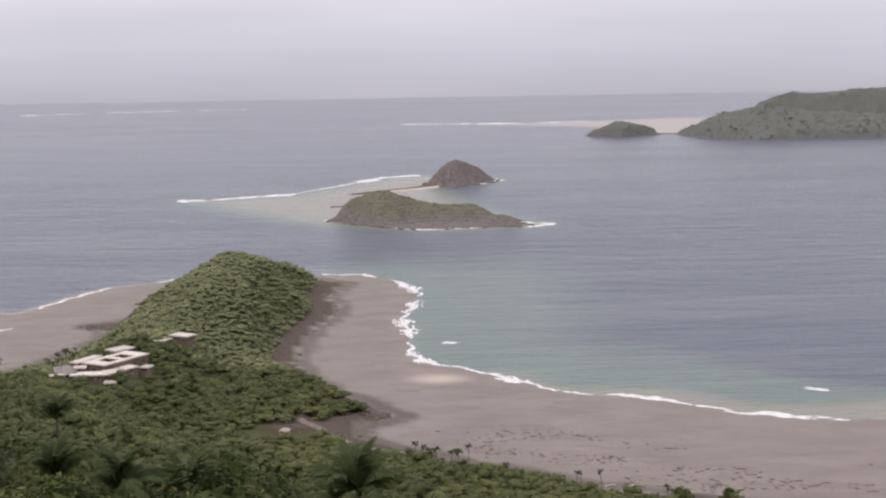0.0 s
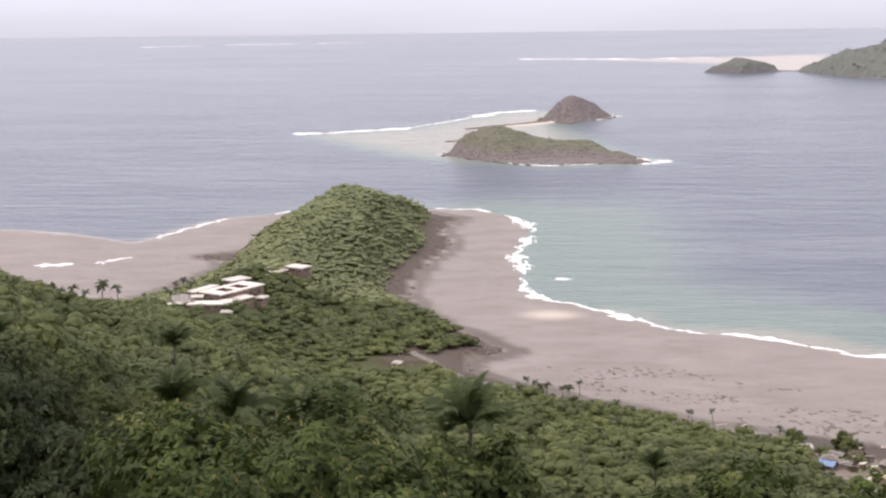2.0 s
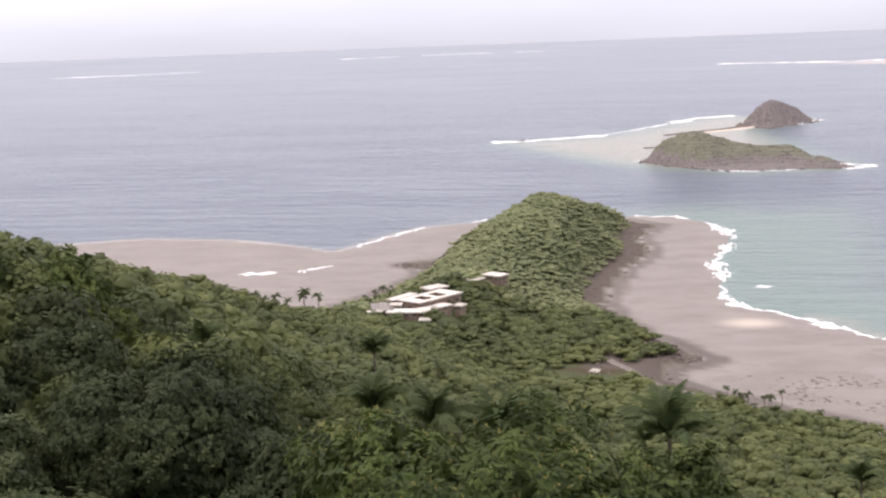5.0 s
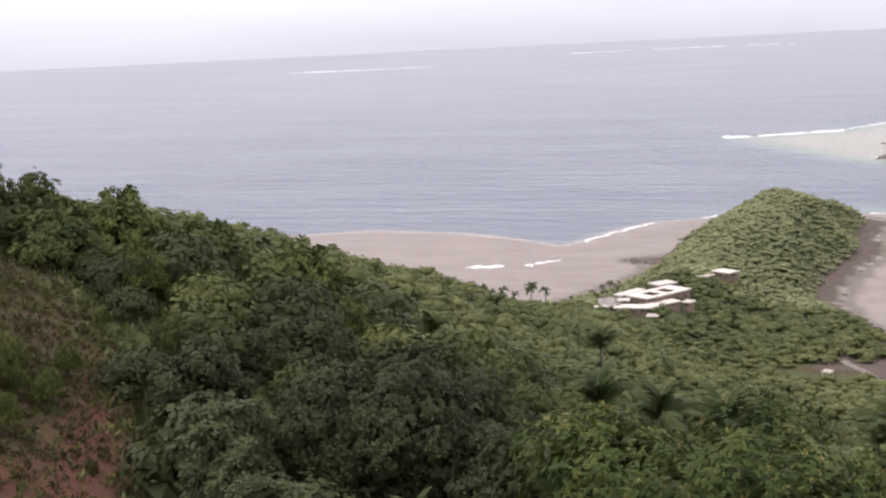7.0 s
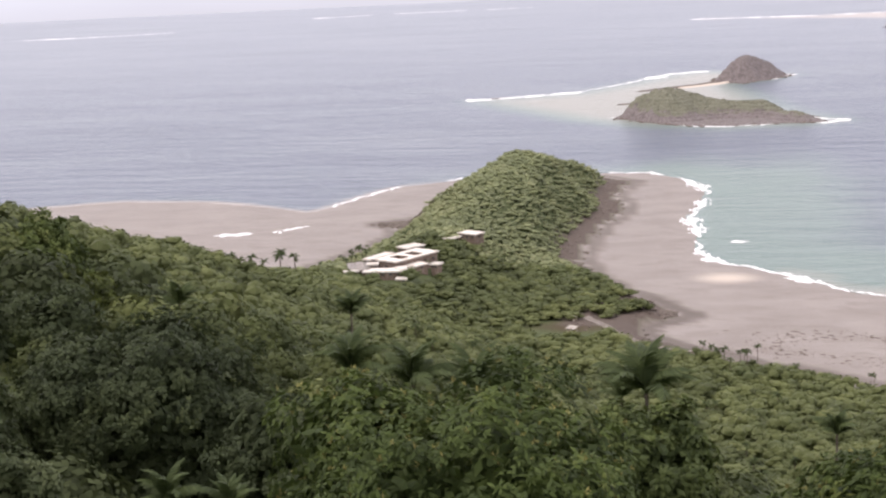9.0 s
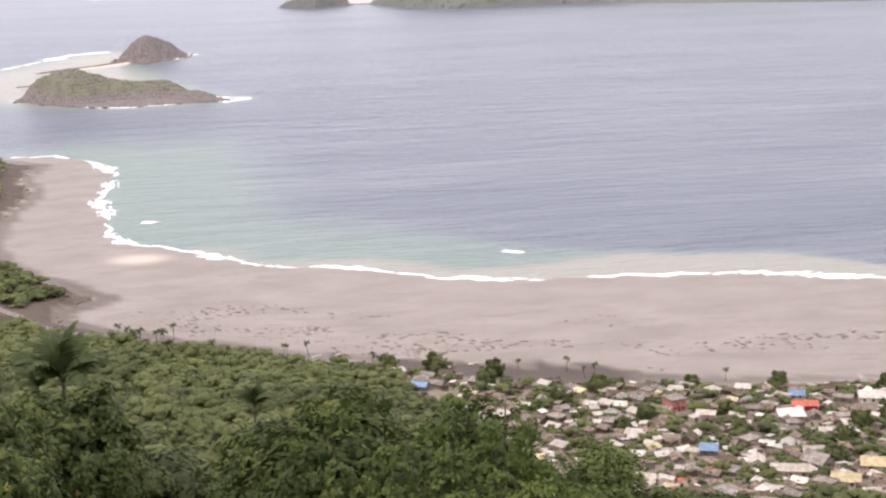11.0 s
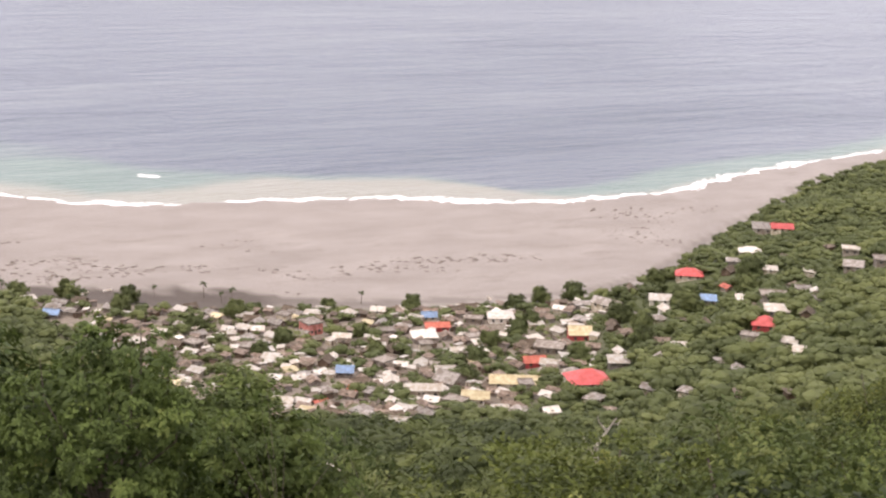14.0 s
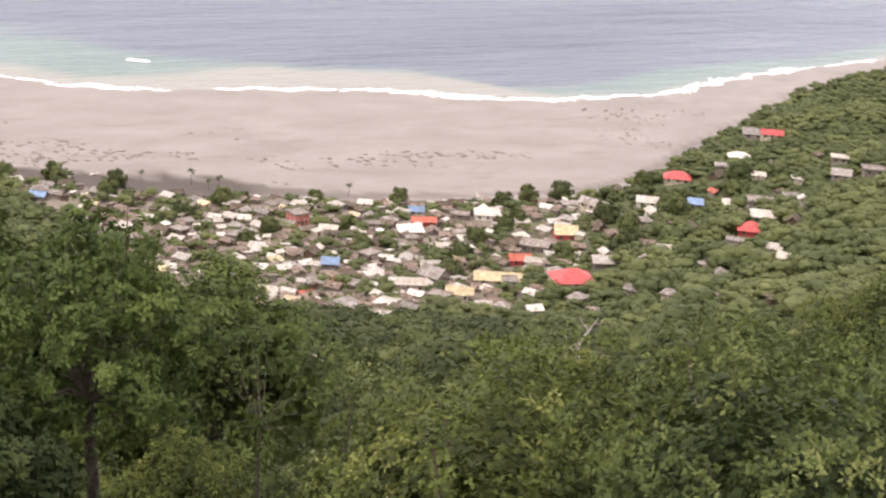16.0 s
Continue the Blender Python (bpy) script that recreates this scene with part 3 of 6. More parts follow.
# lesser houses scattered over the wooded hillside beside the village
HILL = []
_rg = np.random.default_rng(19)
for _ in range(900):
    _a, _r = radians(_rg.uniform(28, 38.5)), _rg.uniform(420, 660)
    _q = (_r * math.sin(_a), _r * math.cos(_a))
    if len(HILL) < 46 and all(math.hypot(_q[0] - m[0], _q[1] - m[1]) > 15 for m in MARKS + HILL) and float(land(np.array([_q]))[1][0]) > 12:
        HILL.append((*_q, 6, 7))

ROAD = np.array([(-78, 804), (-75, 797), (-66, 783), (-60, 769), (-52, 755), (-42, 742), (-23, 728), (0, 712)], float)


# ---------------------------------------------------------------- surf on the reef
def surf(line, width, gaps, label, seed=1, step=1.5, lump=2.4):
    """Breaking waves along a line: ragged lumps of foam, thick where the swell breaks, thin between."""
    rg = np.random.default_rng(seed)
    line = np.array(line, float)
    seg = np.hypot(*np.diff(line, axis=0).T)
    s = np.concatenate([[0], np.cumsum(seg)])
    u = np.arange(0, s[-1], step)
    c = np.column_stack([np.interp(u, s, line[:, 0]), np.interp(u, s, line[:, 1])])
    t = np.gradient(c, axis=0)
    t /= np.hypot(*t.T)[:, None]
    nrm = np.column_stack([-t[:, 1], t[:, 0]])
    power = wobble(np.column_stack([u, u * 0]), 34, seed, 3) * 1.7 + 0.42 - gaps
    V, F = [], []
    k = 0
    for i in range(len(u)):
        thin = 1 if power[i] > -0.35 and rg.uniform() < 0.8 else 0                    # a thin unbroken crest, with clumps of white water on it
        n = rg.poisson(max(0.0, power[i]) ** 1.5 * width * 0.42)
        for q in range(thin + n):
            off = rg.normal(0, 0.9) if q < thin else float(np.clip(rg.normal(0, 0.38), -0.8, 0.8)) * width * (0.25 + max(0.1, power[i]))
            off += 1.5 * math.sin(u[i] * 0.21 + seed)
            o = c[i] + nrm[i] * off + t[i] * rg.uniform(-1, 1)
            a, b = rg.uniform(0.6, 1.8) * lump, rg.uniform(0.18, 0.45) * lump
            ang = np.linspace(0, 2 * np.pi, 8)[:-1]
            rad = rg.uniform(0.6, 1.2, 7)
            ring = o + np.outer(np.cos(ang) * rad * a, t[i]) + np.outer(np.sin(ang) * rad * b, nrm[i])
            z = rg.uniform(0.25, 0.8) * min(1.0, lump / 2.6)
            V += [(x, y, 0.12) for x, y in ring] + [(o[0], o[1], 0.2 + z)]
            F += [(k + j, k + (j + 1) % 7, k + 7) for j in range(7)]
            k += 8
    ob = new("surf", mesh_of("surf", np.array(V), [np.array(F)], M_FOAM, smooth=True))
    return tagged(ob, label, "surf", "breakers on the reef", "stuff")


surf([(-103, 1322), (-72, 1319), (-43, 1287), (-22, 1220), (-25, 1157), (-32, 1111), (-25, 1047), (-23, 982), (-13, 956)], 7, 0.0, "white surf breaking round the headland reef", 1)
surf([(-13, 956), (17, 928), (65, 868), (105, 855), (155, 812), (198, 797)], 6, 0.0, "white surf breaking on the bay's reef edge", 2)
surf([(198, 797), (231, 795), (321, 778), (358, 757), (404, 744), (477, 747), (530, 772), (591, 792), (675, 811)], 5, -0.1, "white surf breaking before the village", 3)
surf([(-223, 1310), (-276, 1262), (-297, 1207), (-310, 1168)], 5, 0.7, "thin broken surf on the outer reef", 4)
surf([(-306, 1090), (-318, 1080), (-322, 1068)], 9, -0.7, "patch of surf on the shoal", 5)
surf([(-342, 1064), (-352, 1062), (-364, 1060)], 9, -0.7, "patch of surf on the shoal", 6)
surf([(-326, 1943), (-267, 1967), (-200, 2003), (-136, 2121), (-89, 2223), (-39, 2254)], 9, -0.25, "long line of surf by the islets", 7, 2.0, 4)
surf([(45, 2110), (62, 2140), (78, 2165), (60, 2180)], 6, -0.2, "surf at the foot of the rock islet", 8)
surf([(60, 1690), (84, 1672), (112, 1650), (84, 1630)], 6, -0.1, "surf at the tip of the islet", 9)
surf([(-90, 3542), (166, 3512), (330, 3552)], 12, 0.0, "distant surf on the outer reef", 10, 3, 6)
surf([(-2280, 3035), (-2183, 3052)], 12, 0.0, "distant line of breakers on the open sea", 11, 3, 6)
surf([(-1716, 3679), (-1528, 3715), (-1371, 3783)], 14, 0.0, "distant line of breakers on the open sea", 12, 3, 6)
surf([(-1127, 4243), (-905, 4345), (-550, 4400)], 14, 0.25, "distant line of breakers on the open sea", 13, 3, 6)


# ---------------------------------------------------------------- woods
def crown_template(seed, lobes, leaves, size, flat=0.75, core=(0.72, 1.0), simple=False):
    """A crown about 1 wide and `flat` high over its base at z 0: billowing lobes of leaves, ragged with sprays. Returns vertices, triangles, normals."""
    rg = np.random.default_rng(seed)
    iv, fi = icosa()
    V, F, N, k = [], [], [], 0
    mid = np.array([0, 0, flat * 0.25])
    for i in range(lobes):
        a = i * 2.39996 + rg.normal(0, 0.4)
        q = 0.33 * np.sqrt((i + 0.3) / lobes) if lobes > 1 else 0
        r = rg.uniform(0.17, 0.26) if lobes > 3 else rg.uniform(0.26, 0.33)
        c = np.array([q * np.cos(a), q * np.sin(a), flat * (0.72 - 4.4 * q * q * rg.uniform(0.7, 1.2)) - 0.25 * r])
        turn = Matrix.Rotation(rg.uniform(0, 6.28), 3, rg.normal(size=3))
        lump = iv @ np.array(turn)
        inner = c + lump * r * rg.uniform(*core, (12, 1)) * (1, 1, 0.9)
        V.append(inner)
        N.append(unit(unit(inner - c) + 0.7 * unit(inner - mid)))
        F.append(fi[inner[fi].mean(1)[:, 2] > c[2] - 0.6 * r] + k)
        k += 12
        n = leaves // lobes
        d = rg.normal(size=(n, 3))
        d[:, 2] = np.abs(d[:, 2]) * 0.9 - 0.3
        d = unit(unit(d) + 0.35 * unit(c - mid))
        o = c + d * r * rg.uniform(0.92, 1.15, (n, 1)) * (1, 1, 0.9)
        u = unit(np.cross(d, rg.normal(size=(n, 3))))
        w = np.cross(d, u) + d * rg.uniform(-0.4, 0.4, (n, 1))
        sz = size * rg.uniform(0.6, 1.3, (n, 1))
        V.append(np.stack([o - u * sz, o + w * sz * 0.7, o + u * sz, o - w * sz * 0.5], 1).reshape(-1, 3))
        N.append(np.repeat(unit(d + 0.7 * unit(o - mid) + rg.normal(0, 0.22, (n, 3))), 4, 0))
        i4 = np.arange(n) * 4 + k
        F += [np.stack([i4, i4 + 2, i4 + 1], 1)] + ([] if simple else [np.stack([i4, i4 + 3, i4 + 2], 1)])
        k += 4 * n
    # a short tapered trunk
    ang = np.array([0, 2.1, 4.2])
    ring = np.column_stack([np.cos(ang), np.sin(ang), np.zeros(3)])
    V.append(np.concatenate([0.03 * ring + (0, 0, -0.25), 0.015 * ring + (0, 0, flat * 0.5)]))
    N.append(np.concatenate([ring, ring]))
    F.append(np.array([(0, 1, 4), (0, 4, 3), (1, 2, 5), (1, 5, 4), (2, 0, 3), (2, 3, 5)]) + k)
    return np.concatenate(V), np.concatenate(F), np.concatenate(N)


def wood(name, spots, widths, heights, templates, mat, label, seed, soft_tint=0.33, parent=None):
    """Many trees in one mesh of loose woodland."""
    rg = np.random.default_rng(seed)
    V, F, T, N, k = [], [], [], [], 0
    pick = rg.integers(0, len(templates), len(spots))
    turn = rg.uniform(0, 2 * np.pi, len(spots))
    tint = np.clip(rg.normal(0, soft_tint, len(spots)), -0.6, 0.8)
    for j, (tv, tf, tn) in enumerate(templates):
        idx = np.where(pick == j)[0]
        if not len(idx):
            continue
        c, s = np.cos(turn[idx])[:, None], np.sin(turn[idx])[:, None]
        w = widths[idx][:, None]
        x, y = (tv[:, 0] * c - tv[:, 1] * s) * w, (tv[:, 0] * s + tv[:, 1] * c) * w
        z = tv[:, 2] * heights[idx][:, None]
        P = np.stack([x + spots[idx, 0:1], y + spots[idx, 1:2], z + spots[idx, 2:3]], 2)
        V.append(P.reshape(-1, 3))
        N.append(np.stack([tn[:, 0] * c - tn[:, 1] * s, tn[:, 0] * s + tn[:, 1] * c, np.tile(tn[:, 2], (len(idx), 1))], 2).reshape(-1, 3))
        F.append((tf[None] + (k + np.arange(len(idx)) * len(tv))[:, None, None]).reshape(-1, 3))
        T.append(np.repeat(tint[idx], len(tv)))
        k += len(idx) * len(tv)
    ob = new(name, mesh_of(name, np.concatenate(V), [np.concatenate(F)], mat, [("tint", np.concatenate(T))], normals=np.concatenate(N)))
    if parent:
        ob.parent = parent
        return tagged(ob, label, kind="stuff")
    return tagged(ob, label, "woodland", kind="stuff")


FRONT_X, FRONT_D = [60, 95, 130, 190, 235, 300], [11, 16, 36, 24, 14, 11]        # open beach before the first houses


def scatter(r0, r1, a0, a1, gap, seed):
    """Jittered spots on land between two distances and two bearings."""
    rg = np.random.default_rng(seed)
    X, Y = np.meshgrid(np.arange(-r1, r1, gap), np.arange(-20, r1, gap))
    P = np.stack([X.ravel(), Y.ravel()], 1) + rg.uniform(-0.48, 0.48, (X.size, 2)) * gap
    r, a = np.hypot(P[:, 0], P[:, 1]), np.degrees(np.arctan2(-P[:, 0], P[:, 1]))
    P = P[(r >= r0) & (r < r1) & (a > a0) & (a < a1)]
    h, d = land(P)
    keep = (d > np.where((P[:, 0] > -45) & (P[:, 1] < 765) & (P[:, 0] < 420), np.interp(P[:, 0], FRONT_X, FRONT_D), 5)) & (rg.uniform(size=len(P)) > earth_mask(P) * 1.3)
    town = town_mask(P)
    keep &= rg.uniform(size=len(P)) > town * np.interp(np.degrees(np.arctan2(P[:, 0], P[:, 1])), [26, 30], [0.55, 0.2])
    rocky = (P[:, 1] > 790) & (P[:, 0] > -130) & (P[:, 0] < -20) & (d < np.interp(P[:, 1], [925, 960], [3, 16]))
    keep &= ~rocky & ~cape_shelf(P, d) & ~((P[:, 0] < -180) & (P[:, 1] > 1075) & (P[:, 1] < 1190) & (d < 20))
    clear = np.hypot((P[:, 0] + 186) / 26, (P[:, 1] - 836) / 56) < 1      # lodge grounds
    keep &= ~clear | (rg.uniform(size=len(P)) < 0.1)
    keep &= ~(np.hypot((P[:, 0] + 83) / 25, (P[:, 1] - 774) / 22) < 1)      # bare ground by the bay
    keep &= edge_distance(P, ROAD, False) > 7
    for m in MARKS + HILL:                                                          # cleared plots, open downhill
        q = P - (m[0], m[1])
        u = -np.array(m[:2]) / math.hypot(m[0], m[1])
        s = np.clip(q @ u, 0, np.interp(math.hypot(m[0], m[1]), [250, 380, 450], [30, 20, 8]) if len(m) > 4 else 4)
        keep &= np.hypot(q[:, 0] - s * u[0], q[:, 1] - s * u[1]) > max(m[2], m[3]) * 0.45 + 1.4
    west = (P[:, 0] < -232) & (P[:, 1] > 150) & (P[:, 1] < 860)      # thinner woods on the lee of the spur
    keep &= ~west | (rg.uniform(size=len(P)) < 0.28)
    return np.column_stack([P, h])[keep], rg


FAR_T = [crown_template(i, 5, 80, 0.085, simple=True) for i in range(10)]
LOW_T = [crown_template(60 + i, 2, 20, 0.13, simple=True) for i in range(10)]
MID_T = [crown_template(20 + i, 8, 208, 0.066, 0.75, (0.6, 0.85), True) for i in range(10)]
NEAR_T = [crown_template(40 + i, 11, 340, 0.052, 0.75, (0.6, 0.8)) for i in range(6)]
CLOSE_T = [crown_template(80 + i, 14, 1120, 0.034, 0.75, (0.5, 0.7)) for i in range(6)]

# woodland tones lifted in the base colour to approximate haze over the distance
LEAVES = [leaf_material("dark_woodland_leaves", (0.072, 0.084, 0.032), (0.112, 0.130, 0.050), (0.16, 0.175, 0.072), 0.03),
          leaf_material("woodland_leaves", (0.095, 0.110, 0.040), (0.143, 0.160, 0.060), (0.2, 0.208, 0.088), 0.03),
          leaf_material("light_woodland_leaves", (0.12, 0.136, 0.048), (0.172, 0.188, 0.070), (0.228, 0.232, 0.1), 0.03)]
# headland leaves paled in the base colour, painting in the haze
HAZED_SCRUB = [leaf_material("hazed_dark_scrub_leaves", (0.16, 0.178, 0.092), (0.232, 0.254, 0.13), (0.295, 0.307, 0.172), 0.03),
         leaf_material("hazed_scrub_leaves", (0.19, 0.208, 0.102), (0.268, 0.289, 0.144), (0.335, 0.342, 0.19), 0.03),
         leaf_material("hazed_light_scrub_leaves", (0.226, 0.236, 0.118), (0.302, 0.316, 0.163), (0.372, 0.37, 0.214), 0.03)]
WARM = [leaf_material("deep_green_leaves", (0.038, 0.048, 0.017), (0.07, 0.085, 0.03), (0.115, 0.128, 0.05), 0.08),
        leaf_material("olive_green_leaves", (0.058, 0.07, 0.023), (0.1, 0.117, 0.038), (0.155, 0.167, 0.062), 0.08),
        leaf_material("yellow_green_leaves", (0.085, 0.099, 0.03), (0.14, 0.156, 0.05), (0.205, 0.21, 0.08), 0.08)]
# far island leaves carry the greying of haze in their colour
M_HAZED_FAR_LEAF = leaf_material("hazed_far_leaves", (0.12, 0.128, 0.108), (0.162, 0.17, 0.142), (0.2, 0.206, 0.172), 0.02)
M_ISLE_LEAF = leaf_material("isle_leaves", (0.125, 0.127, 0.088), (0.175, 0.176, 0.12), (0.225, 0.22, 0.152), 0.04)


def woods(spots, w, h, templates, label, seed, mats=LEAVES):
    """Trees of three kinds in drifts: dark, plain and light-leaved."""
    rg = np.random.default_rng(seed)
    v = wobble(spots, 38, seed) + rg.normal(0, 0.42, len(spots))
    for lo, hi, mat, word in ((-9, -0.15, mats[0], "dark green "), (-0.15, 0.5, mats[1], "green "), (0.5, 9, mats[2], "light green ")):
        k = (v >= lo) & (v < hi)
        if k.any():
            wood("woodland", spots[k], w[k], h[k], templates, mat, word + label, seed, 0.24 if mats is WARM else 0.15)


def sizes(rg, spots, lo, mean, hi):
    w = np.clip(rg.lognormal(math.log(mean), 0.42, len(spots)) * (1 + 0.35 * wobble(spots, 50, 2)), lo, hi)
    t = town_mask(spots)
    east = np.clip((spots[:, 0] - 300) / 60, 0, 1) * (spots[:, 1] > 380)
    r, az = np.hypot(spots[:, 0], spots[:, 1]), np.degrees(np.arctan2(spots[:, 0], spots[:, 1]))
    front = np.clip((r - 330) / 50, 0, 1) * np.clip((az - 8) / 4, 0, 1) * np.clip((34 - az) / 4, 0, 1) * (1 - t)      # low growth before the village
    return w * (1 - 0.35 * t * (1 - east)) * (1 - 0.25 * east) * (1 - 0.4 * front)


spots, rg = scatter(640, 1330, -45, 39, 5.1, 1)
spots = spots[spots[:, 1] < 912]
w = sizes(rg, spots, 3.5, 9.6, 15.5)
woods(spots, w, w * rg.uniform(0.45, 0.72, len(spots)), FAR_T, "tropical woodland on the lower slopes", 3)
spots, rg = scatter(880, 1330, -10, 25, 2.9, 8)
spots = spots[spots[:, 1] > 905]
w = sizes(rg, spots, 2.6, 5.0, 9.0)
woods(spots, w, w * rg.uniform(0.42, 0.65, len(spots)), LOW_T, "scrub and bushes covering the headland", 4, HAZED_SCRUB)
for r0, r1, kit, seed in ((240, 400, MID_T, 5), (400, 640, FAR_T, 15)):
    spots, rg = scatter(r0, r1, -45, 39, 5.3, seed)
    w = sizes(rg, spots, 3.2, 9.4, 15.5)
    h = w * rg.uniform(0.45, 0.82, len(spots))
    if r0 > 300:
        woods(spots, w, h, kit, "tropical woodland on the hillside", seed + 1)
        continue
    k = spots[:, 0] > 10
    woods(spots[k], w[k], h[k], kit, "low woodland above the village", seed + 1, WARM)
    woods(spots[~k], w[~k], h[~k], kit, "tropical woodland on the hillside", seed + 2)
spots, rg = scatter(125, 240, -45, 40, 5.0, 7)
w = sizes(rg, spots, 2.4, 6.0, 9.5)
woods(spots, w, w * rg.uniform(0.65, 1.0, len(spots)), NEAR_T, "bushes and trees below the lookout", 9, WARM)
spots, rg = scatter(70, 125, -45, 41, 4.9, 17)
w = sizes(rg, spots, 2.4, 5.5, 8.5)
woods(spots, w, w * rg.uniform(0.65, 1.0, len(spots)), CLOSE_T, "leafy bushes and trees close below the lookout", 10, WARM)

# undergrowth between the plots beside the village
spots, rg = scatter(380, 760, -44, -14, 3.6, 27)
spots = spots[(rg.uniform(size=len(spots)) < 0.75) & (spots[:, 0] > 100)]
w = rg.uniform(1.6, 3.4, len(spots))
woods(spots, w, w * rg.uniform(0.5, 0.9, len(spots)), LOW_T, "low bushes between the village plots", 28)

# scrub on the islets and woods of the far island
for k, (spots, res) in enumerate(ISLET_SCRUB):
    if len(spots):
        rg = np.random.default_rng(k)
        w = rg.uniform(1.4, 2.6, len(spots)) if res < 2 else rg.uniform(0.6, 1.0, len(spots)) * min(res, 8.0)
        wood("scrub", spots, w, w * rg.uniform(0.3, 0.5, len(spots)) * (1 if res < 2 else 0.6), LOW_T, M_ISLE_LEAF if res < 2 else M_HAZED_FAR_LEAF, "low grey-green scrub on the islet" if res < 2 else "woods of the distant island, haze painted into their grey-green", 40 + k, parent=ISLETS[k])


# ---------------------------------------------------------------- building helpers
def part(name, bm, mat, parent, label=""):
    me = bpy.data.meshes.new(name)
    bm.to_mesh(me)
    bm.free()
    me.materials.append(mat)
    ob = new(name, me)
    ob.parent = parent
    return tagged(ob, label)


def empty(name, x=0.0, y=0.0, z=0.0, turn=0.0):
    ob = new(name)
    ob.matrix_basis = pose(x, y, z, 0, 0, turn)
    return ob


def add_box(bm, x0, y0, z0, x1, y1, z1):
    v = [bm.verts.new(p) for p in ((x0, y0, z0), (x1, y0, z0), (x1, y1, z0), (x0, y1, z0), (x0, y0, z1), (x1, y0, z1), (x1, y1, z1), (x0, y1, z1))]
    for f in ((0, 3, 2, 1), (4, 5, 6, 7), (0, 1, 5, 4), (1, 2, 6, 5), (2, 3, 7, 6), (3, 0, 4, 7)):
        bm.faces.new([v[i] for i in f])
    return bm


def height(x, y):
    return float(land(np.array([[x, y]]))[0][0])


def tube(points, radii, sides=7):
    """A tapered tube along points, as arrays."""
    pts = np.array(points, float)
    V, F = [], []
    for i, (p, r) in enumerate(zip(pts, radii)):
        d = pts[min(i + 1, len(pts) - 1)] - pts[max(i - 1, 0)]
        d /= np.linalg.norm(d) + 1e-9
        u = np.cross(d, (0.3, 0.9, 0.1))
        u /= np.linalg.norm(u)
        w = np.cross(d, u)
        a = np.linspace(0, 2 * np.pi, sides, endpoint=False)
        V.append(p + r * (np.outer(np.cos(a), u) + np.outer(np.sin(a), w)))
    for i in range(len(pts) - 1):
        for j in range(sides):
            k = (j + 1) % sides
            F.append((i * sides + j, i * sides + k, (i + 1) * sides + k, (i + 1) * sides + j))
    return np.concatenate(V), np.array(F)


def leaf_mesh(name, centres, outward, per, length, width, spread, droop, mat, rg, tints=None, lie=0.0):
    """Sprays of leaves: at each centre `per` blades that fan out round the outward way, each a folded blade of four corners."""
    n = len(centres)
    c = np.repeat(centres, per, 0)
    o = np.repeat(outward, per, 0)
    d = o * rg.uniform(0.2, 1.0, (n * per, 1)) + rg.normal(size=(n * per, 3)) * spread
    d[:, 2] -= droop * rg.uniform(0.3, 1.0, n * per)
    d -= o * (lie * (d * o).sum(1, keepdims=True))
    d /= np.linalg.norm(d, axis=1)[:, None]
    s = np.cross(d, o * lie + rg.normal(size=(n * per, 3)) * (1 - 0.7 * lie))
    s /= np.linalg.norm(s, axis=1)[:, None] + 1e-9
    nrm = np.cross(s, d)
    side = np.where((nrm * o).sum(1, keepdims=True) < 0, -1.0, 1.0)
    s, nrm = s * side, nrm * side
    L = length * rg.uniform(0.6, 1.25, (n * per, 1))
    W = width * rg.uniform(0.7, 1.2, (n * per, 1))
    base = c + rg.normal(size=(n * per, 3)) * length * 0.25
    quad = np.stack([base, base + d * L * 0.5 + s * W - nrm * W * 0.3, base + d * L - nrm * L * 0.08, base + d * L * 0.5 - s * W - nrm * W * 0.3], 1).reshape(-1, 3)
    i4 = np.arange(n * per) * 4
    F = np.concatenate([np.stack([i4, i4 + 1, i4 + 2], 1), np.stack([i4, i4 + 2, i4 + 3], 1)])
    t = rg.normal(0, 0.35, n) if tints is None else tints
    return mesh_of(name, quad, [F], mat, [("tint", np.repeat(t, per * 4))], normals=np.repeat(unit(nrm * 0.55 + o), 4, 0))


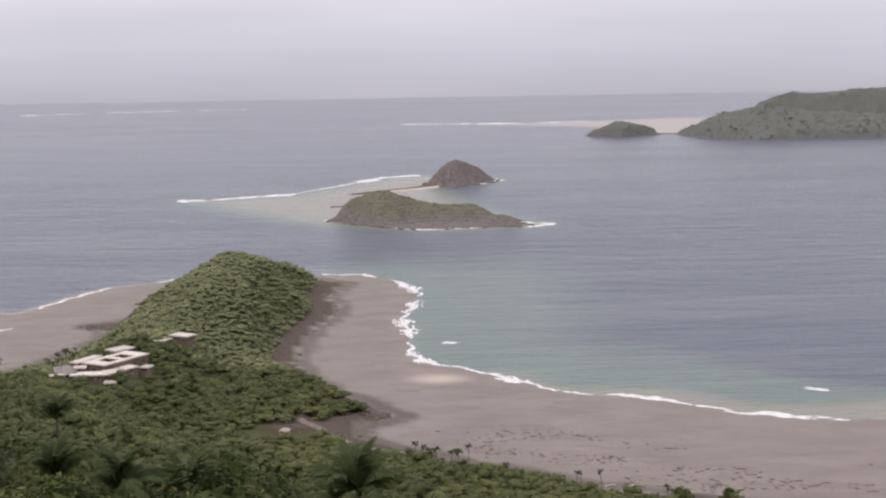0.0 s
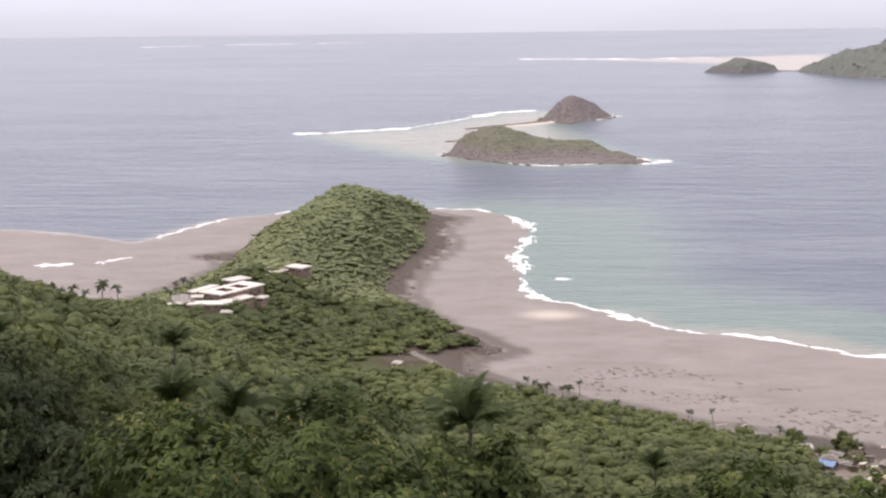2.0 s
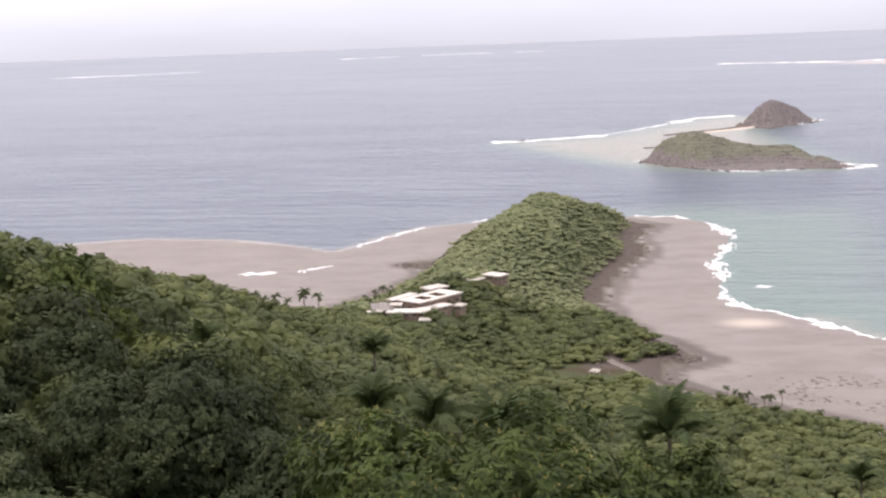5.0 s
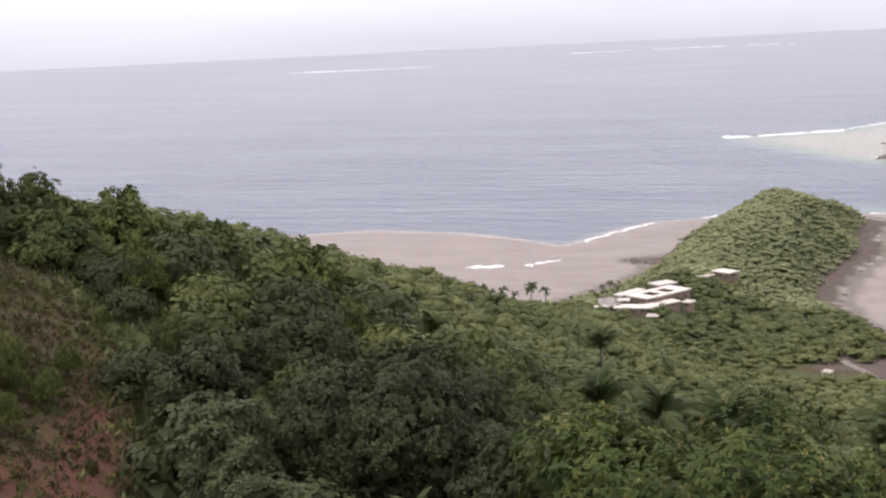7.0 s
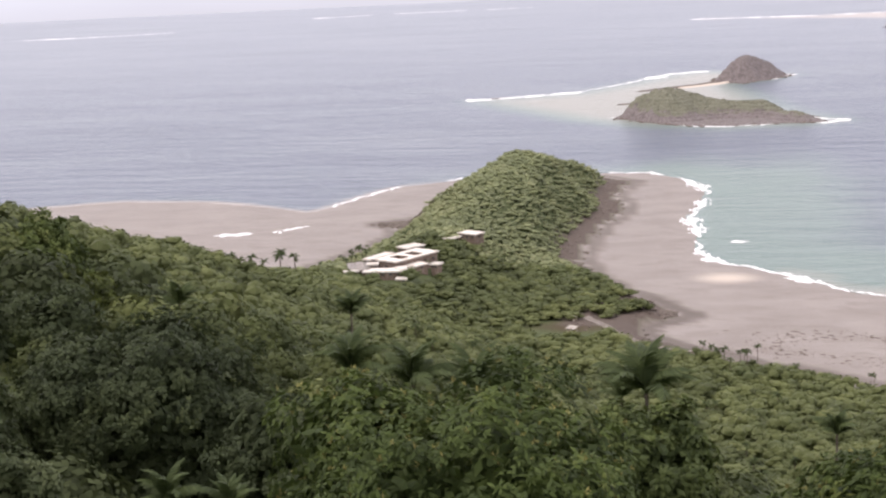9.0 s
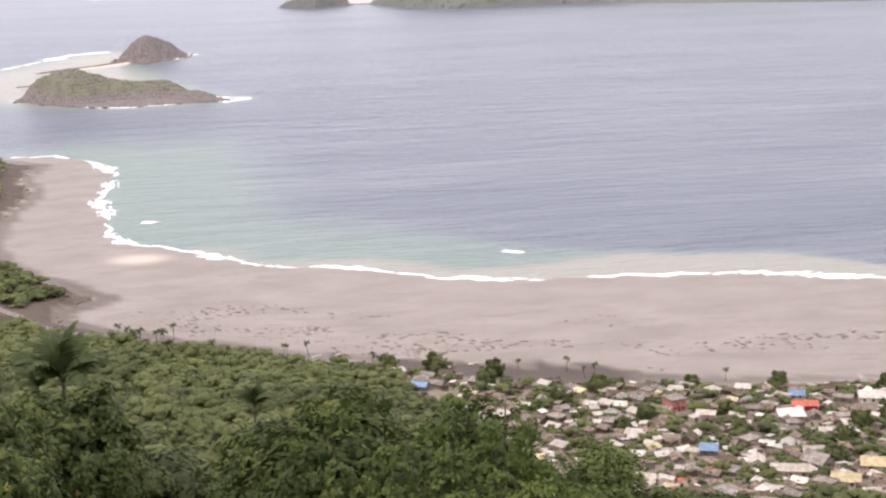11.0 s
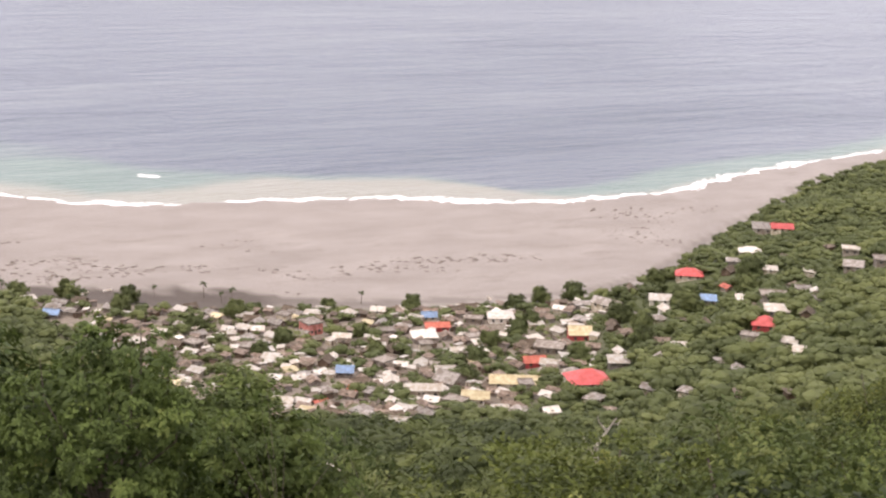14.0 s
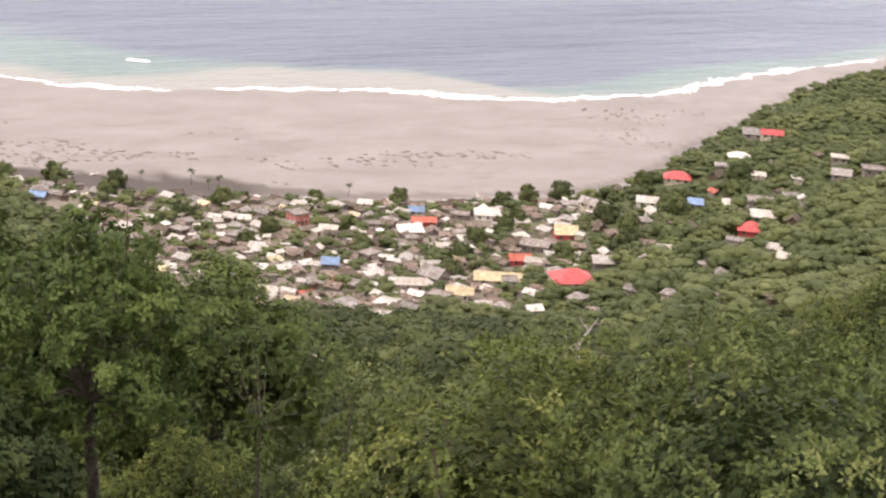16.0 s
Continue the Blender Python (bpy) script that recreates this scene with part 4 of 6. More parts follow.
def branchy_tree(name, x, y, top, width, crown_h, mat, label, seed, sprays=1500, per=9, length=0.22, lw=0.045, spread=0.75, droop=0.5,
                 lobes=14, open_=0.25, base=None, squash=1.0, fill=0.35, blossom=False, airy=1.0):
    """A tree with trunk, limbs and a leafy crown made of lobes; top is the height of its highest leaves."""
    rg = np.random.default_rng(seed)
    zg = height(x, y) if base is None else base
    tree = empty(name, x, y, zg)
    H = top - zg
    cz = H - crown_h
    trunk_top = np.array([rg.normal(0, 0.3), rg.normal(0, 0.3), cz + crown_h * 0.35])
    tp = [np.array([0, 0, -0.4]), np.array([rg.normal(0, .15), rg.normal(0, .15), cz * 0.45]), np.array([trunk_top[0] * .6, trunk_top[1] * .6, cz]), trunk_top]
    r0 = (0.010 * H + 0.04) * (1.0 if airy > 0.8 else 0.3)
    V, F = tube(tp, [r0 * 1.25, r0, r0 * 0.8, r0 * 0.5], 9)
    ob = new("trunk", mesh_of("trunk", V, [F], M_BARK, smooth=True))
    ob.parent = tree
    # lobes of the crown, from its skirt to its top
    C = []
    for i in range(lobes):
        a = i * 2.39996 + rg.normal(0, 0.25)
        f = 0.10 + 0.80 * (i + 0.5) / lobes
        rr = 0.80 * width * 0.5 * np.sqrt(max(0.0, 1 - ((f - 0.36) / 0.66) ** 2)) * np.sqrt(rg.uniform(0.25, 1.0))
        C.append((rr * np.cos(a), rr * np.sin(a) * squash, cz + crown_h * f * 0.97))
    C = np.array(C)
    for c in C[::2]:
        mid = (trunk_top * 0.55 + c * 0.45) + (0, 0, -0.06 * crown_h)
        start = tp[2] * 0.5 + trunk_top * 0.5
        V, F = tube([start, mid, c, c * 1.04 + (0, 0, crown_h * 0.08)], [r0 * 0.32, r0 * 0.2, r0 * 0.1, r0 * 0.04], 5)
        ob = new("limb", mesh_of("limb", V, [F], M_BARK, smooth=True))
        ob.parent = tree
    lr = 0.53 * airy * (width * width * crown_h / lobes) ** (1 / 3)
    P, O, T, Q, R = [], [], [], [], []
    inner_len = min(lr * 0.42, length * 1.8)
    mid = np.array([0, 0, cz + crown_h * 0.3])
    for c in C:
        n = sprays // lobes
        out = unit(c - mid)
        size = lr * rg.uniform(0.8, 1.2)
        # clumps of leaves at the twig ends, with gaps between them
        m = max(7, n // 9)
        e = unit(rg.normal(size=(m, 3)) + out * 0.55 + (0, 0, 0.2))
        g = unit(rg.normal(size=(3, 3)))
        e = e[((e @ g.T).max(1) < 1 - open_) | (rg.uniform(size=m) < 0.3)]
        m = len(e)
        if not m:
            continue
        hub = c + e * size * rg.uniform(0.78, 1.1, (m, 1)) * (1, 1, 0.85)
        of = rg.integers(0, m, n)
        d = unit(rg.normal(size=(n, 3)) + e[of] * 0.9)
        P.append(hub[of] + d * (size * rg.uniform(0.24, 0.42, m)[of][:, None]) * (1, 1, 0.75))
        O.append(unit(d * 0.6 + e[of] * 0.7 + out * 0.5))
        T.append(rg.normal(0, 0.1) + rg.normal(0, 0.2, m)[of] + rg.normal(0, 0.06, n))
        # leaves inside the lobe, tinted darker to paint in the crown's inner shade
        k = int((110 * (0.42 * lr / inner_len) ** 1.4 if open_ < 0.3 else 30 if airy > 0.8 else 5) * fill ** 0.3)
        d = unit(rg.normal(size=(k, 3)) + out * 0.4)
        Q.append(c + d * size * rg.uniform(0.5, 0.85, (k, 1)) * (1, 1, 0.85))
        R.append(unit(d + out * 0.4))
    P, O, T, Q, R = np.concatenate(P), np.concatenate(O), np.concatenate(T), np.concatenate(Q), np.concatenate(R)
    ob = new("inner_foliage", leaf_mesh("inner_foliage", Q, R, 3, inner_len, inner_len * 0.3, 0.8, 0.2, mat, rg, rg.normal(-0.2, 0.1, len(Q)), 0.85))
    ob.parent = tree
    if blossom:
        k = np.where((O[:, 2] > 0.35) & (rg.uniform(size=len(P)) < 0.11))[0]
        ob = new("blossom", leaf_mesh("blossom", P[k] + O[k] * 0.12, O[k] + (0, 0, 0.8), 7, 0.13, 0.026, 0.4, -0.2, M_BLOSSOM, rg))
        ob.parent = tree
    ob = new("crown", leaf_mesh("crown", P, O, per, length, lw, spread, droop, mat, rg, T, 0.85))
    ob.parent = tree
    return tagged(tree, label, "tree")


M_MANGO = leaf_material("mango_leaves", (0.034, 0.05, 0.013), (0.08, 0.108, 0.025), (0.22, 0.222, 0.065), 0.5)
M_DARKLEAF = leaf_material("dark_leaves", (0.033, 0.044, 0.018), (0.06, 0.075, 0.03), (0.112, 0.13, 0.052), 0.3)
M_LIME = leaf_material("bright_green_leaves", (0.042, 0.06, 0.016), (0.105, 0.142, 0.034), (0.24, 0.27, 0.08), 0.6)
M_PALE = leaf_material("pale_leaves", (0.052, 0.072, 0.018), (0.118, 0.148, 0.04), (0.25, 0.262, 0.088), 0.5)
M_DEEP = leaf_material("deep_shrub_leaves", (0.025, 0.036, 0.011), (0.056, 0.075, 0.021), (0.14, 0.156, 0.047), 0.6)
M_SAGE = leaf_material("sage_leaves", (0.055, 0.07, 0.03), (0.098, 0.115, 0.05), (0.16, 0.172, 0.08), 0.5)
M_SHRUB = leaf_material("shrub_leaves", (0.042, 0.054, 0.012), (0.112, 0.132, 0.03), (0.285, 0.288, 0.085), 0.4)
M_OLIVE = leaf_material("olive_leaves", (0.038, 0.053, 0.016), (0.09, 0.114, 0.032), (0.195, 0.21, 0.068), 0.5)
M_PALM = leaf_material("palm_fronds", (0.035, 0.05, 0.018), (0.082, 0.106, 0.036), (0.18, 0.2, 0.075), 0.8)
M_BLOSSOM = leaf_material("mango_blossom", (0.15, 0.13, 0.04), (0.28, 0.26, 0.09), (0.42, 0.39, 0.16), 0.8)
M_DEAD = stone_material("dead_wood", (0.3, 0.26, 0.21), (0.5, 0.45, 0.38), 4.0)
M_STRAW = leaf_material("dry_grass", (0.049, 0.041, 0.016), (0.092, 0.076, 0.032), (0.135, 0.113, 0.054), 0.8)


def frond_template(mat, seed, length=3.4, pairs=24):
    """One arching frond: a thin rib with a blade of leaflets on each side, along +x."""
    rg = np.random.default_rng(seed)
    t = np.linspace(0, 1, 10)
    rib = np.column_stack([length * (t - 0.18 * t ** 3), 0 * t, length * (0.32 * t - 0.62 * t ** 2.4)])
    V, F = tube(rib, np.linspace(0.045, 0.008, 10), 3)
    V, F = [V], [F[:, :3], F[:, [0, 2, 3]]]
    k = len(V[0])
    for i in range(pairs):
        u = 0.12 + 0.87 * i / (pairs - 1)
        p = np.array([np.interp(u, t, rib[:, j]) for j in range(3)])
        q = np.array([np.interp(min(u + 0.05, 1), t, rib[:, j]) for j in range(3)]) - np.array([np.interp(u - 0.05, t, rib[:, j]) for j in range(3)])
        q /= np.linalg.norm(q)
        ln = length * 0.24 * (np.sin(np.pi * min(1, 0.18 + 0.8 * u)) + 0.12) * rg.uniform(0.85, 1.1)
        for s in (-1, 1):
            d = q * 0.6 + np.array([0, s * 0.8, -0.6 + rg.normal(0, 0.15)])
            d /= np.linalg.norm(d)
            w = q * 0.085
            V.append(np.array([p - w, p + w, p + d * ln + w * 0.2 - (0, 0, 0.08 * ln), p + d * ln * 0.6 - w * 0.9]))
            F.append(np.array([(k, k + 1, k + 2), (k, k + 2, k + 3)]))
            k += 4
    V = np.concatenate(V)
    return mesh_of("frond", V, [np.concatenate(F)], mat, [("tint", rg.normal(0, 0.1, len(V)))])


FRONDS = [frond_template(M_PALM, s) for s in (1, 2, 3)]


def palm(x, y, crown_z, size, label, seed, fronds=15, lean=0.6):
    rg = np.random.default_rng(seed)
    zg = height(x, y)
    tree = empty("coconut_palm", x, y, zg)
    H = crown_z - zg
    a = rg.uniform(0, 6.28)
    t = np.linspace(0, 1, 8)
    pts = np.column_stack([lean * np.cos(a) * (1 - t) ** 2, lean * np.sin(a) * (1 - t) ** 2, -0.4 + (H + 0.4) * t])
    V, F = tube(pts, np.interp(t, [0, 0.12, 1], [0.24, 0.16, 0.10]) * (0.7 + 0.3 * size), 7)
    ob = new("trunk", mesh_of("trunk", V, [F], M_BARK, smooth=True))
    ob.parent = tree
    for i in range(fronds):
        ob = new("frond", FRONDS[i % 3])
        ob.parent = tree
        up = rg.uniform(-70, -18) if i > 4 else rg.uniform(-88, -66)
        ob.matrix_basis = pose(0, 0, H, rg.uniform(-25, 25), up, i * 137.5 + rg.uniform(-14, 14)) @ Matrix.Scale(size * rg.uniform(0.8, 1.1), 4)
    return tagged(tree, label, "palm", "coconut palms on the hillside")


# trees close below the lookout
branchy_tree("mango_tree", -8.0, 43.0, 187.2, 13.5, 10.0, M_MANGO, "broad leafy mango tree with yellow flower sprays below the lookout", 11, 8500, 8, 0.27, 0.052, 0.8, 0.7, 40, 0.14, fill=0.18, blossom=True)
branchy_tree("mango_tree", 5.5, 48.0, 183.8, 10.0, 9.0, M_MANGO, "leafy green mango tree on the steep hillside", 12, 4200, 8, 0.28, 0.055, 0.8, 0.7, 26, 0.14, fill=0.18, blossom=True)
branchy_tree("mango_tree", 14.5, 52.0, 180.4, 9.0, 8.0, M_PALE, "bushy green mango tree on the hillside", 13, 3200, 8, 0.28, 0.055, 0.8, 0.6, 18, 0.12, fill=0.2)
branchy_tree("tree", -4.6, 80.0, 175.9, 7.0, 9.0, M_OLIVE, "green leafy tree in front of a coconut palm", 29, 1500, 8, 0.4, 0.1, 0.8, 0.4, 18, 0.1)
branchy_tree("mango_tree", -31.0, 76.0, 180.7, 14.5, 9.5, M_DARKLEAF, "large dark mango tree with a dense domed crown", 14, 8000, 8, 0.28, 0.075, 0.8, 0.5, 42, 0.18, fill=0.15)
branchy_tree("mango_tree", -20.5, 72.0, 178.2, 11.0, 9.0, M_DARKLEAF, "dark dense mango tree on the slope", 15, 4600, 8, 0.28, 0.075, 0.8, 0.5, 26, 0.18, fill=0.15)
branchy_tree("mango_tree", -41.4, 75.0, 181.6, 4.8, 7.5, M_DARKLEAF, "dark bushy tree at the edge of the clearing", 16, 3000, 8, 0.28, 0.075, 0.8, 0.4, 20, 0.12, fill=0.2)
branchy_tree("mango_tree", -42.0, 88.0, 179.9, 9.0, 8.5, M_DARKLEAF, "dark bushy tree behind the gully", 26, 3000, 8, 0.3, 0.08, 0.8, 0.4, 22, 0.12, fill=0.2)
branchy_tree("tree", -29.8, 55.5, 184.2, 3.6, 7.4, M_SAGE, "slender sage green tree beside the red earth slope", 17, 1800, 9, 0.3, 0.075, 0.8, 0.3, 18, 0.12)
branchy_tree("tree", -27.6, 54.0, 182.0, 3.4, 6.6, M_SAGE, "sage green leafy tree on the slope", 18, 1500, 9, 0.3, 0.075, 0.8, 0.3, 16, 0.12)
branchy_tree("tree", -44.5, 98.0, 179.2, 6.5, 6.5, M_SHRUB, "light green round tree on the wooded slope", 19, 1700, 8, 0.34, 0.09, 0.8, 0.3, 16, 0.1, base=170)
branchy_tree("tree", -69.0, 91.5, 194.2, 8.2, 9.0, M_OLIVE, "tall open tree rising against the sea", 20, 1900, 8, 0.22, 0.06, 0.75, 0.1, 34, 0.4, fill=0.2)
branchy_tree("tree", -64.0, 93.5, 188.7, 3.8, 4.5, M_OLIVE, "thin open tree beside a taller one", 21, 420, 8, 0.26, 0.07, 0.7, 0.1, 12, 0.35, fill=0.2)
for x, y, top, wd, sd in ((-61.0, 98.0, 186.1, 9.5, 22), (-55.0, 101.0, 183.5, 9.5, 23), (-49.5, 104.0, 181.4, 8.0, 24), (-66.0, 88.0, 188.2, 8.0, 25), (-60.0, 89.0, 186.3, 6.5, 27), (-54.0, 92.0, 184.0, 6.0, 28)):
    branchy_tree("tree", x, y, top, wd, 7.5, M_OLIVE if sd % 2 else M_PALE, "green leafy tree above the bare slope", sd, int(wd * 230), 8, 0.38, 0.095, 0.8, 0.3, int(wd * 2.2), 0.1)

# the hillside towards the village
branchy_tree("tree", 6.0, 29.0, 190.4, 4.3, 4.8, M_LIME, "spreading green tree with open twigs before the village", 31, 2700, 9, 0.115, 0.032, 0.75, 0.2, 46, 0.36, fill=0.12, airy=0.9)
branchy_tree("tree", 2.6, 27.0, 188.8, 6.0, 9.0, M_DEEP, "dense green tree on the steep bank", 32, 5200, 9, 0.12, 0.034, 0.75, 0.2, 34, 0.12, fill=0.25)
branchy_tree("tree", 9.5, 29.4, 188.7, 5.0, 4.2, M_LIME, "open-crowned tree with thin twigs before the village", 33, 230, 9, 0.1, 0.028, 0.75, 0.2, 34, 0.42, fill=0.2, airy=0.5)
branchy_tree("tree", 11.9, 30.5, 187.0, 2.6, 2.6, M_OLIVE, "thin open sapling before the village", 37, 110, 9, 0.11, 0.03, 0.75, 0.2, 16, 0.42, fill=0.2, airy=0.6)
branchy_tree("tree", 6.6, 24.5, 185.2, 4.6, 5.0, M_OLIVE, "bushy dark tree on the steep bank", 34, 3600, 9, 0.11, 0.03, 0.75, 0.2, 26, 0.12)
branchy_tree("tree", 3.0, 20.5, 187.0, 4.5, 6.5, M_DEEP, "leafy bush on the steep bank", 35, 2800, 9, 0.1, 0.028, 0.75, 0.2, 24, 0.1)
branchy_tree("tree", 1.6, 20.0, 188.0, 4.6, 8.0, M_DEEP, "dark leafy tree at the edge of the bank", 36, 3200, 9, 0.1, 0.028, 0.75, 0.2, 26, 0.1)


def shrub_template(seed, mat, width, h, sprays, length=0.13, lw=0.035):
    """A round-leaved shrub with thin stems; built once, then set out in copies."""
    rg = np.random.default_rng(seed)
    bush = empty("shrub")
    for i in range(5):
        a = rg.uniform(0, 6.28)
        tip = np.array([np.cos(a) * width * 0.3, np.sin(a) * width * 0.3, h * rg.uniform(0.75, 0.98)])
        V, F = tube([(0, 0, -0.5), tip * (0.35, 0.35, 0.5), tip], [0.05, 0.035, 0.012], 5)
        ob = new("stem", mesh_of("stem", V, [F], M_BARK, smooth=True))
        ob.parent = bush
    def dirs(n):
        e = rg.normal(size=(n, 3))
        e[:, 2] = np.abs(e[:, 2]) * 0.9 - 0.15
        return e / np.linalg.norm(e, axis=1)[:, None]

    def at(d, rad):
        lump = 1 + 0.2 * np.sin(d[:, 0] * 5 + seed) * np.sin(d[:, 1] * 6 + 2 * seed) + 0.1 * np.sin(d[:, 2] * 9 + seed)
        return d * np.minimum(rad * lump, 1.16)[:, None] * (width * 0.5, width * 0.5, h * 0.55) + (0, 0, h * 0.45)

    # larger inner leaves, shade painted in; tufts of young leaves at the twig ends
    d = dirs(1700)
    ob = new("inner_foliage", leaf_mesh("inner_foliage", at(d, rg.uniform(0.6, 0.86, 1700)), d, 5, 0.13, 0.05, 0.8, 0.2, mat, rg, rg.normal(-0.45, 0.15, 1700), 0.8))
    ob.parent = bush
    m = sprays // 12
    e, of = dirs(m), rg.integers(0, m, sprays)
    d = e[of] + rg.normal(size=(sprays, 3)) * 0.055
    d /= np.linalg.norm(d, axis=1)[:, None]
    reach = rg.uniform(0.84, 1.12, m)[of] * rg.uniform(0.93, 1.05, sprays)
    ob = new("foliage", leaf_mesh("foliage", at(d, reach), d, 6, length, lw, 0.7, 0.0, mat, rg, rg.normal(0.1, 0.36, m)[of], 0.6))
    ob.parent = bush
    tagged(bush, "dense round-leaved green shrub on the steep bank", "shrub", "shrubs below the lookout")
    return bush


SHRUBS = [shrub_template(1, M_SHRUB, 4.4, 5.6, 3400, 0.08, 0.024), shrub_template(2, M_DEEP, 3.6, 4.6, 2600, 0.078, 0.024), shrub_template(3, M_OLIVE, 4.2, 5.0, 3000, 0.08, 0.023), shrub_template(4, M_PALE, 3.4, 4.2, 2300, 0.078, 0.024)]
_rg = np.random.default_rng(5)
_spots = []
for i in range(900):
    az, r = radians(_rg.uniform(7, 44)), _rg.uniform(11, 46)
    x, y = r * math.sin(az), r * math.cos(az)
    if az < radians(21) and 19 < r < 32:
        continue
    if all(math.hypot(x - a, y - b) > 2.0 + 0.03 * r for a, b in _spots):
        _spots.append((x, y))
for i, (x, y) in enumerate(_spots):
    k = i % 4
    az, r, z = math.degrees(math.atan2(x, y)), math.hypot(x, y), height(x, y)
    # the shrubs grow up to the line that leaves the view of the village open
    line = np.interp(az, [7, 14, 22, 24, 27, 29, 31, 33, 36, 39.7, 44], [27.5, 26.5, 25.2, 24.4, 23.6, 21.9, 22.4, 21.9, 19.8, 17.3, 16.6])
    room = 200 - r * math.tan(radians(line)) - z
    grow = min(1.5, max(0.25, room / 5.4 * (0.6, 0.8, 0.97)[_rg.integers(0, 3)] * _rg.uniform(0.9, 1.03)))
    wide = min(max(grow, 0.55), 1.1)
    m = pose(x, y, z - 0.1, _rg.uniform(-6, 6), _rg.uniform(-6, 6), _rg.uniform(0, 360))
    o = SHRUBS[i] if i < 4 else copy_thing(SHRUBS[k], m)
    o.matrix_basis = m
    o.scale = (wide * _rg.uniform(0.9, 1.2), wide * _rg.uniform(0.9, 1.2), grow)

# a bare dead tree among the shrubs
dead = empty("dead_tree", 20.1, 34.1, height(20.1, 34.1))
_top = 184.9 - dead.location.z
for name, pts, rad in (("trunk", [(0, 0, -0.4), (0.1, 0, _top * 0.5), (-0.15, 0, _top - 0.8)], [0.12, 0.09, 0.065]),
                       ("branch", [(-0.15, 0, _top - 0.85), (0.15, 0, _top - 0.45), (0.42, 0, _top - 0.1)], [0.055, 0.042, 0.02]),
                       ("branch", [(0.15, 0, _top - 0.45), (-0.05, 0.1, _top - 0.2), (-0.1, 0.1, _top - 0.02)], [0.035, 0.025, 0.014]),
                       ("branch", [(0.3, 0, _top - 0.25), (0.5, 0.05, _top - 0.32), (0.62, 0.1, _top - 0.22)], [0.03, 0.02, 0.012]),
                       ("branch", [(-0.1, 0, _top - 1.2), (-0.35, 0.1, _top - 0.9), (-0.5, 0.1, _top - 0.55)], [0.045, 0.03, 0.014])):
    V, F = tube(pts, rad, 6)
    ob = new(name, mesh_of(name, V, [F], M_DEAD, smooth=True))
    ob.parent = dead
tagged(dead, "bare bleached dead tree among the shrubs", "tree")
for x, y, z, turn in ((12.0, 27.5, 185.4, 40), (9.0, 22.2, 187.6, 150), (11.3, 24.6, 185.7, 260)):
    twig = copy_thing(dead, pose(x, y, height(x, y), 4, -6, turn))
    twig.scale = (0.55, 0.55, (z - height(x, y)) / _top)
    tagged(twig, "thin dry bare sapling among the green shrubs")

# coconut palms on the hillside
for i, (x, y, z, s) in enumerate([(-5.6, 94.8, 171.9, 1.3), (-20.9, 97.8, 171.5, 1.15), (-26.0, 101.7, 171.3, 1.15), (-16.9, 98.6, 171.0, 1.1), (-14.2, 99.5, 170.4, 1.0),
                                  (-22.2, 56.5, 178.7, 0.62), (-20.0, 57.5, 177.9, 0.58), (-44.0, 118.0, 172.2, 0.8), (-38.0, 150.0, 163.6, 0.9), (-9.0, 120.0, 164.0, 0.9), (8.0, 130.0, 158.0, 0.8)]):
    palm(x, y, z, s, "coconut palm with drooping green fronds among the trees", 50 + i, 15)


# red earth slope: grass tufts and low bushes
def tufts(name, n, cx, cy, sx, sy, mat, label, seed, length, per):
    rg = np.random.default_rng(seed)
    P = np.column_stack([rg.normal(cx, sx, n), rg.normal(cy, sy, n)])
    P = P[(earth_mask(P) > 0.2)]
    z, _ = land(P)
    C = np.column_stack([P, z + 0.02])
    O = np.tile((0.0, 0.0, 1.0), (len(C), 1))
    ob = new(name, leaf_mesh(name, C, O, per, length, length * 0.16, 0.55, -0.2, mat, rg))
    return tagged(ob, label, "grass", kind="stuff")


tufts("grass", 5200, -56, 69, 11, 14, M_STRAW, "dry yellowish grass tufts on the red earth slope", 3, 0.45, 7)
tufts("grass", 1500, -55, 68, 9, 12, M_OLIVE, "low green weeds on the red earth slope", 4, 0.4, 8)
for i in range(60):
    x, y = _rg.normal(-56, 9), _rg.normal(70, 12)
    if i >= 26 and earth_mask(np.array([[x, y]]))[0] > 0.4:
        continue
    if i < 26:
        x, y = _rg.normal(-50.5, 2.2), _rg.normal(67.5, 2.2)
    copy_thing(SHRUBS[0 if i % 3 else 3], pose(x, y, height(x, y) - 0.1, 0, 0, _rg.uniform(0, 360))).scale = (_rg.uniform(0.25, 0.5),) * 3

# rough green grass and weeds round the clearing
_rq = np.random.default_rng(12)
_P = np.column_stack([_rq.uniform(-72, -24, 5200), _rq.uniform(44, 100, 5200)])
_P = _P[_rq.uniform(0, 1.2, len(_P)) > earth_mask(_P)]
_z, _ = land(_P)
_O = np.tile((0.0, 0.0, 1.0), (len(_P), 1))
for _k, _m, _w in ((0, M_OLIVE, "rough green weeds"), (1, LEAVES[1], "rough green grass")):
    _q = slice(_k, None, 2)
    tagged(new("grass", leaf_mesh("grass", np.column_stack([_P, _z])[_q], _O[_q], 8, 0.55, 0.09, 0.6, -0.1, _m, _rq)), _w + " on the hillside beside the clearing", "grass", kind="stuff")
for i in range(46):
    x, y = _rq.uniform(-58, -28), _rq.uniform(52, 96)
    if earth_mask(np.array([[x, y]]))[0] > 0.3 or (math.hypot(x, y) < 86 and x / y < -0.53):
        continue
    copy_thing(SHRUBS[i % 4], pose(x, y, height(x, y) - 0.1, 0, 0, _rq.uniform(0, 360))).scale = (_rq.uniform(0.3, 0.7),) * 3


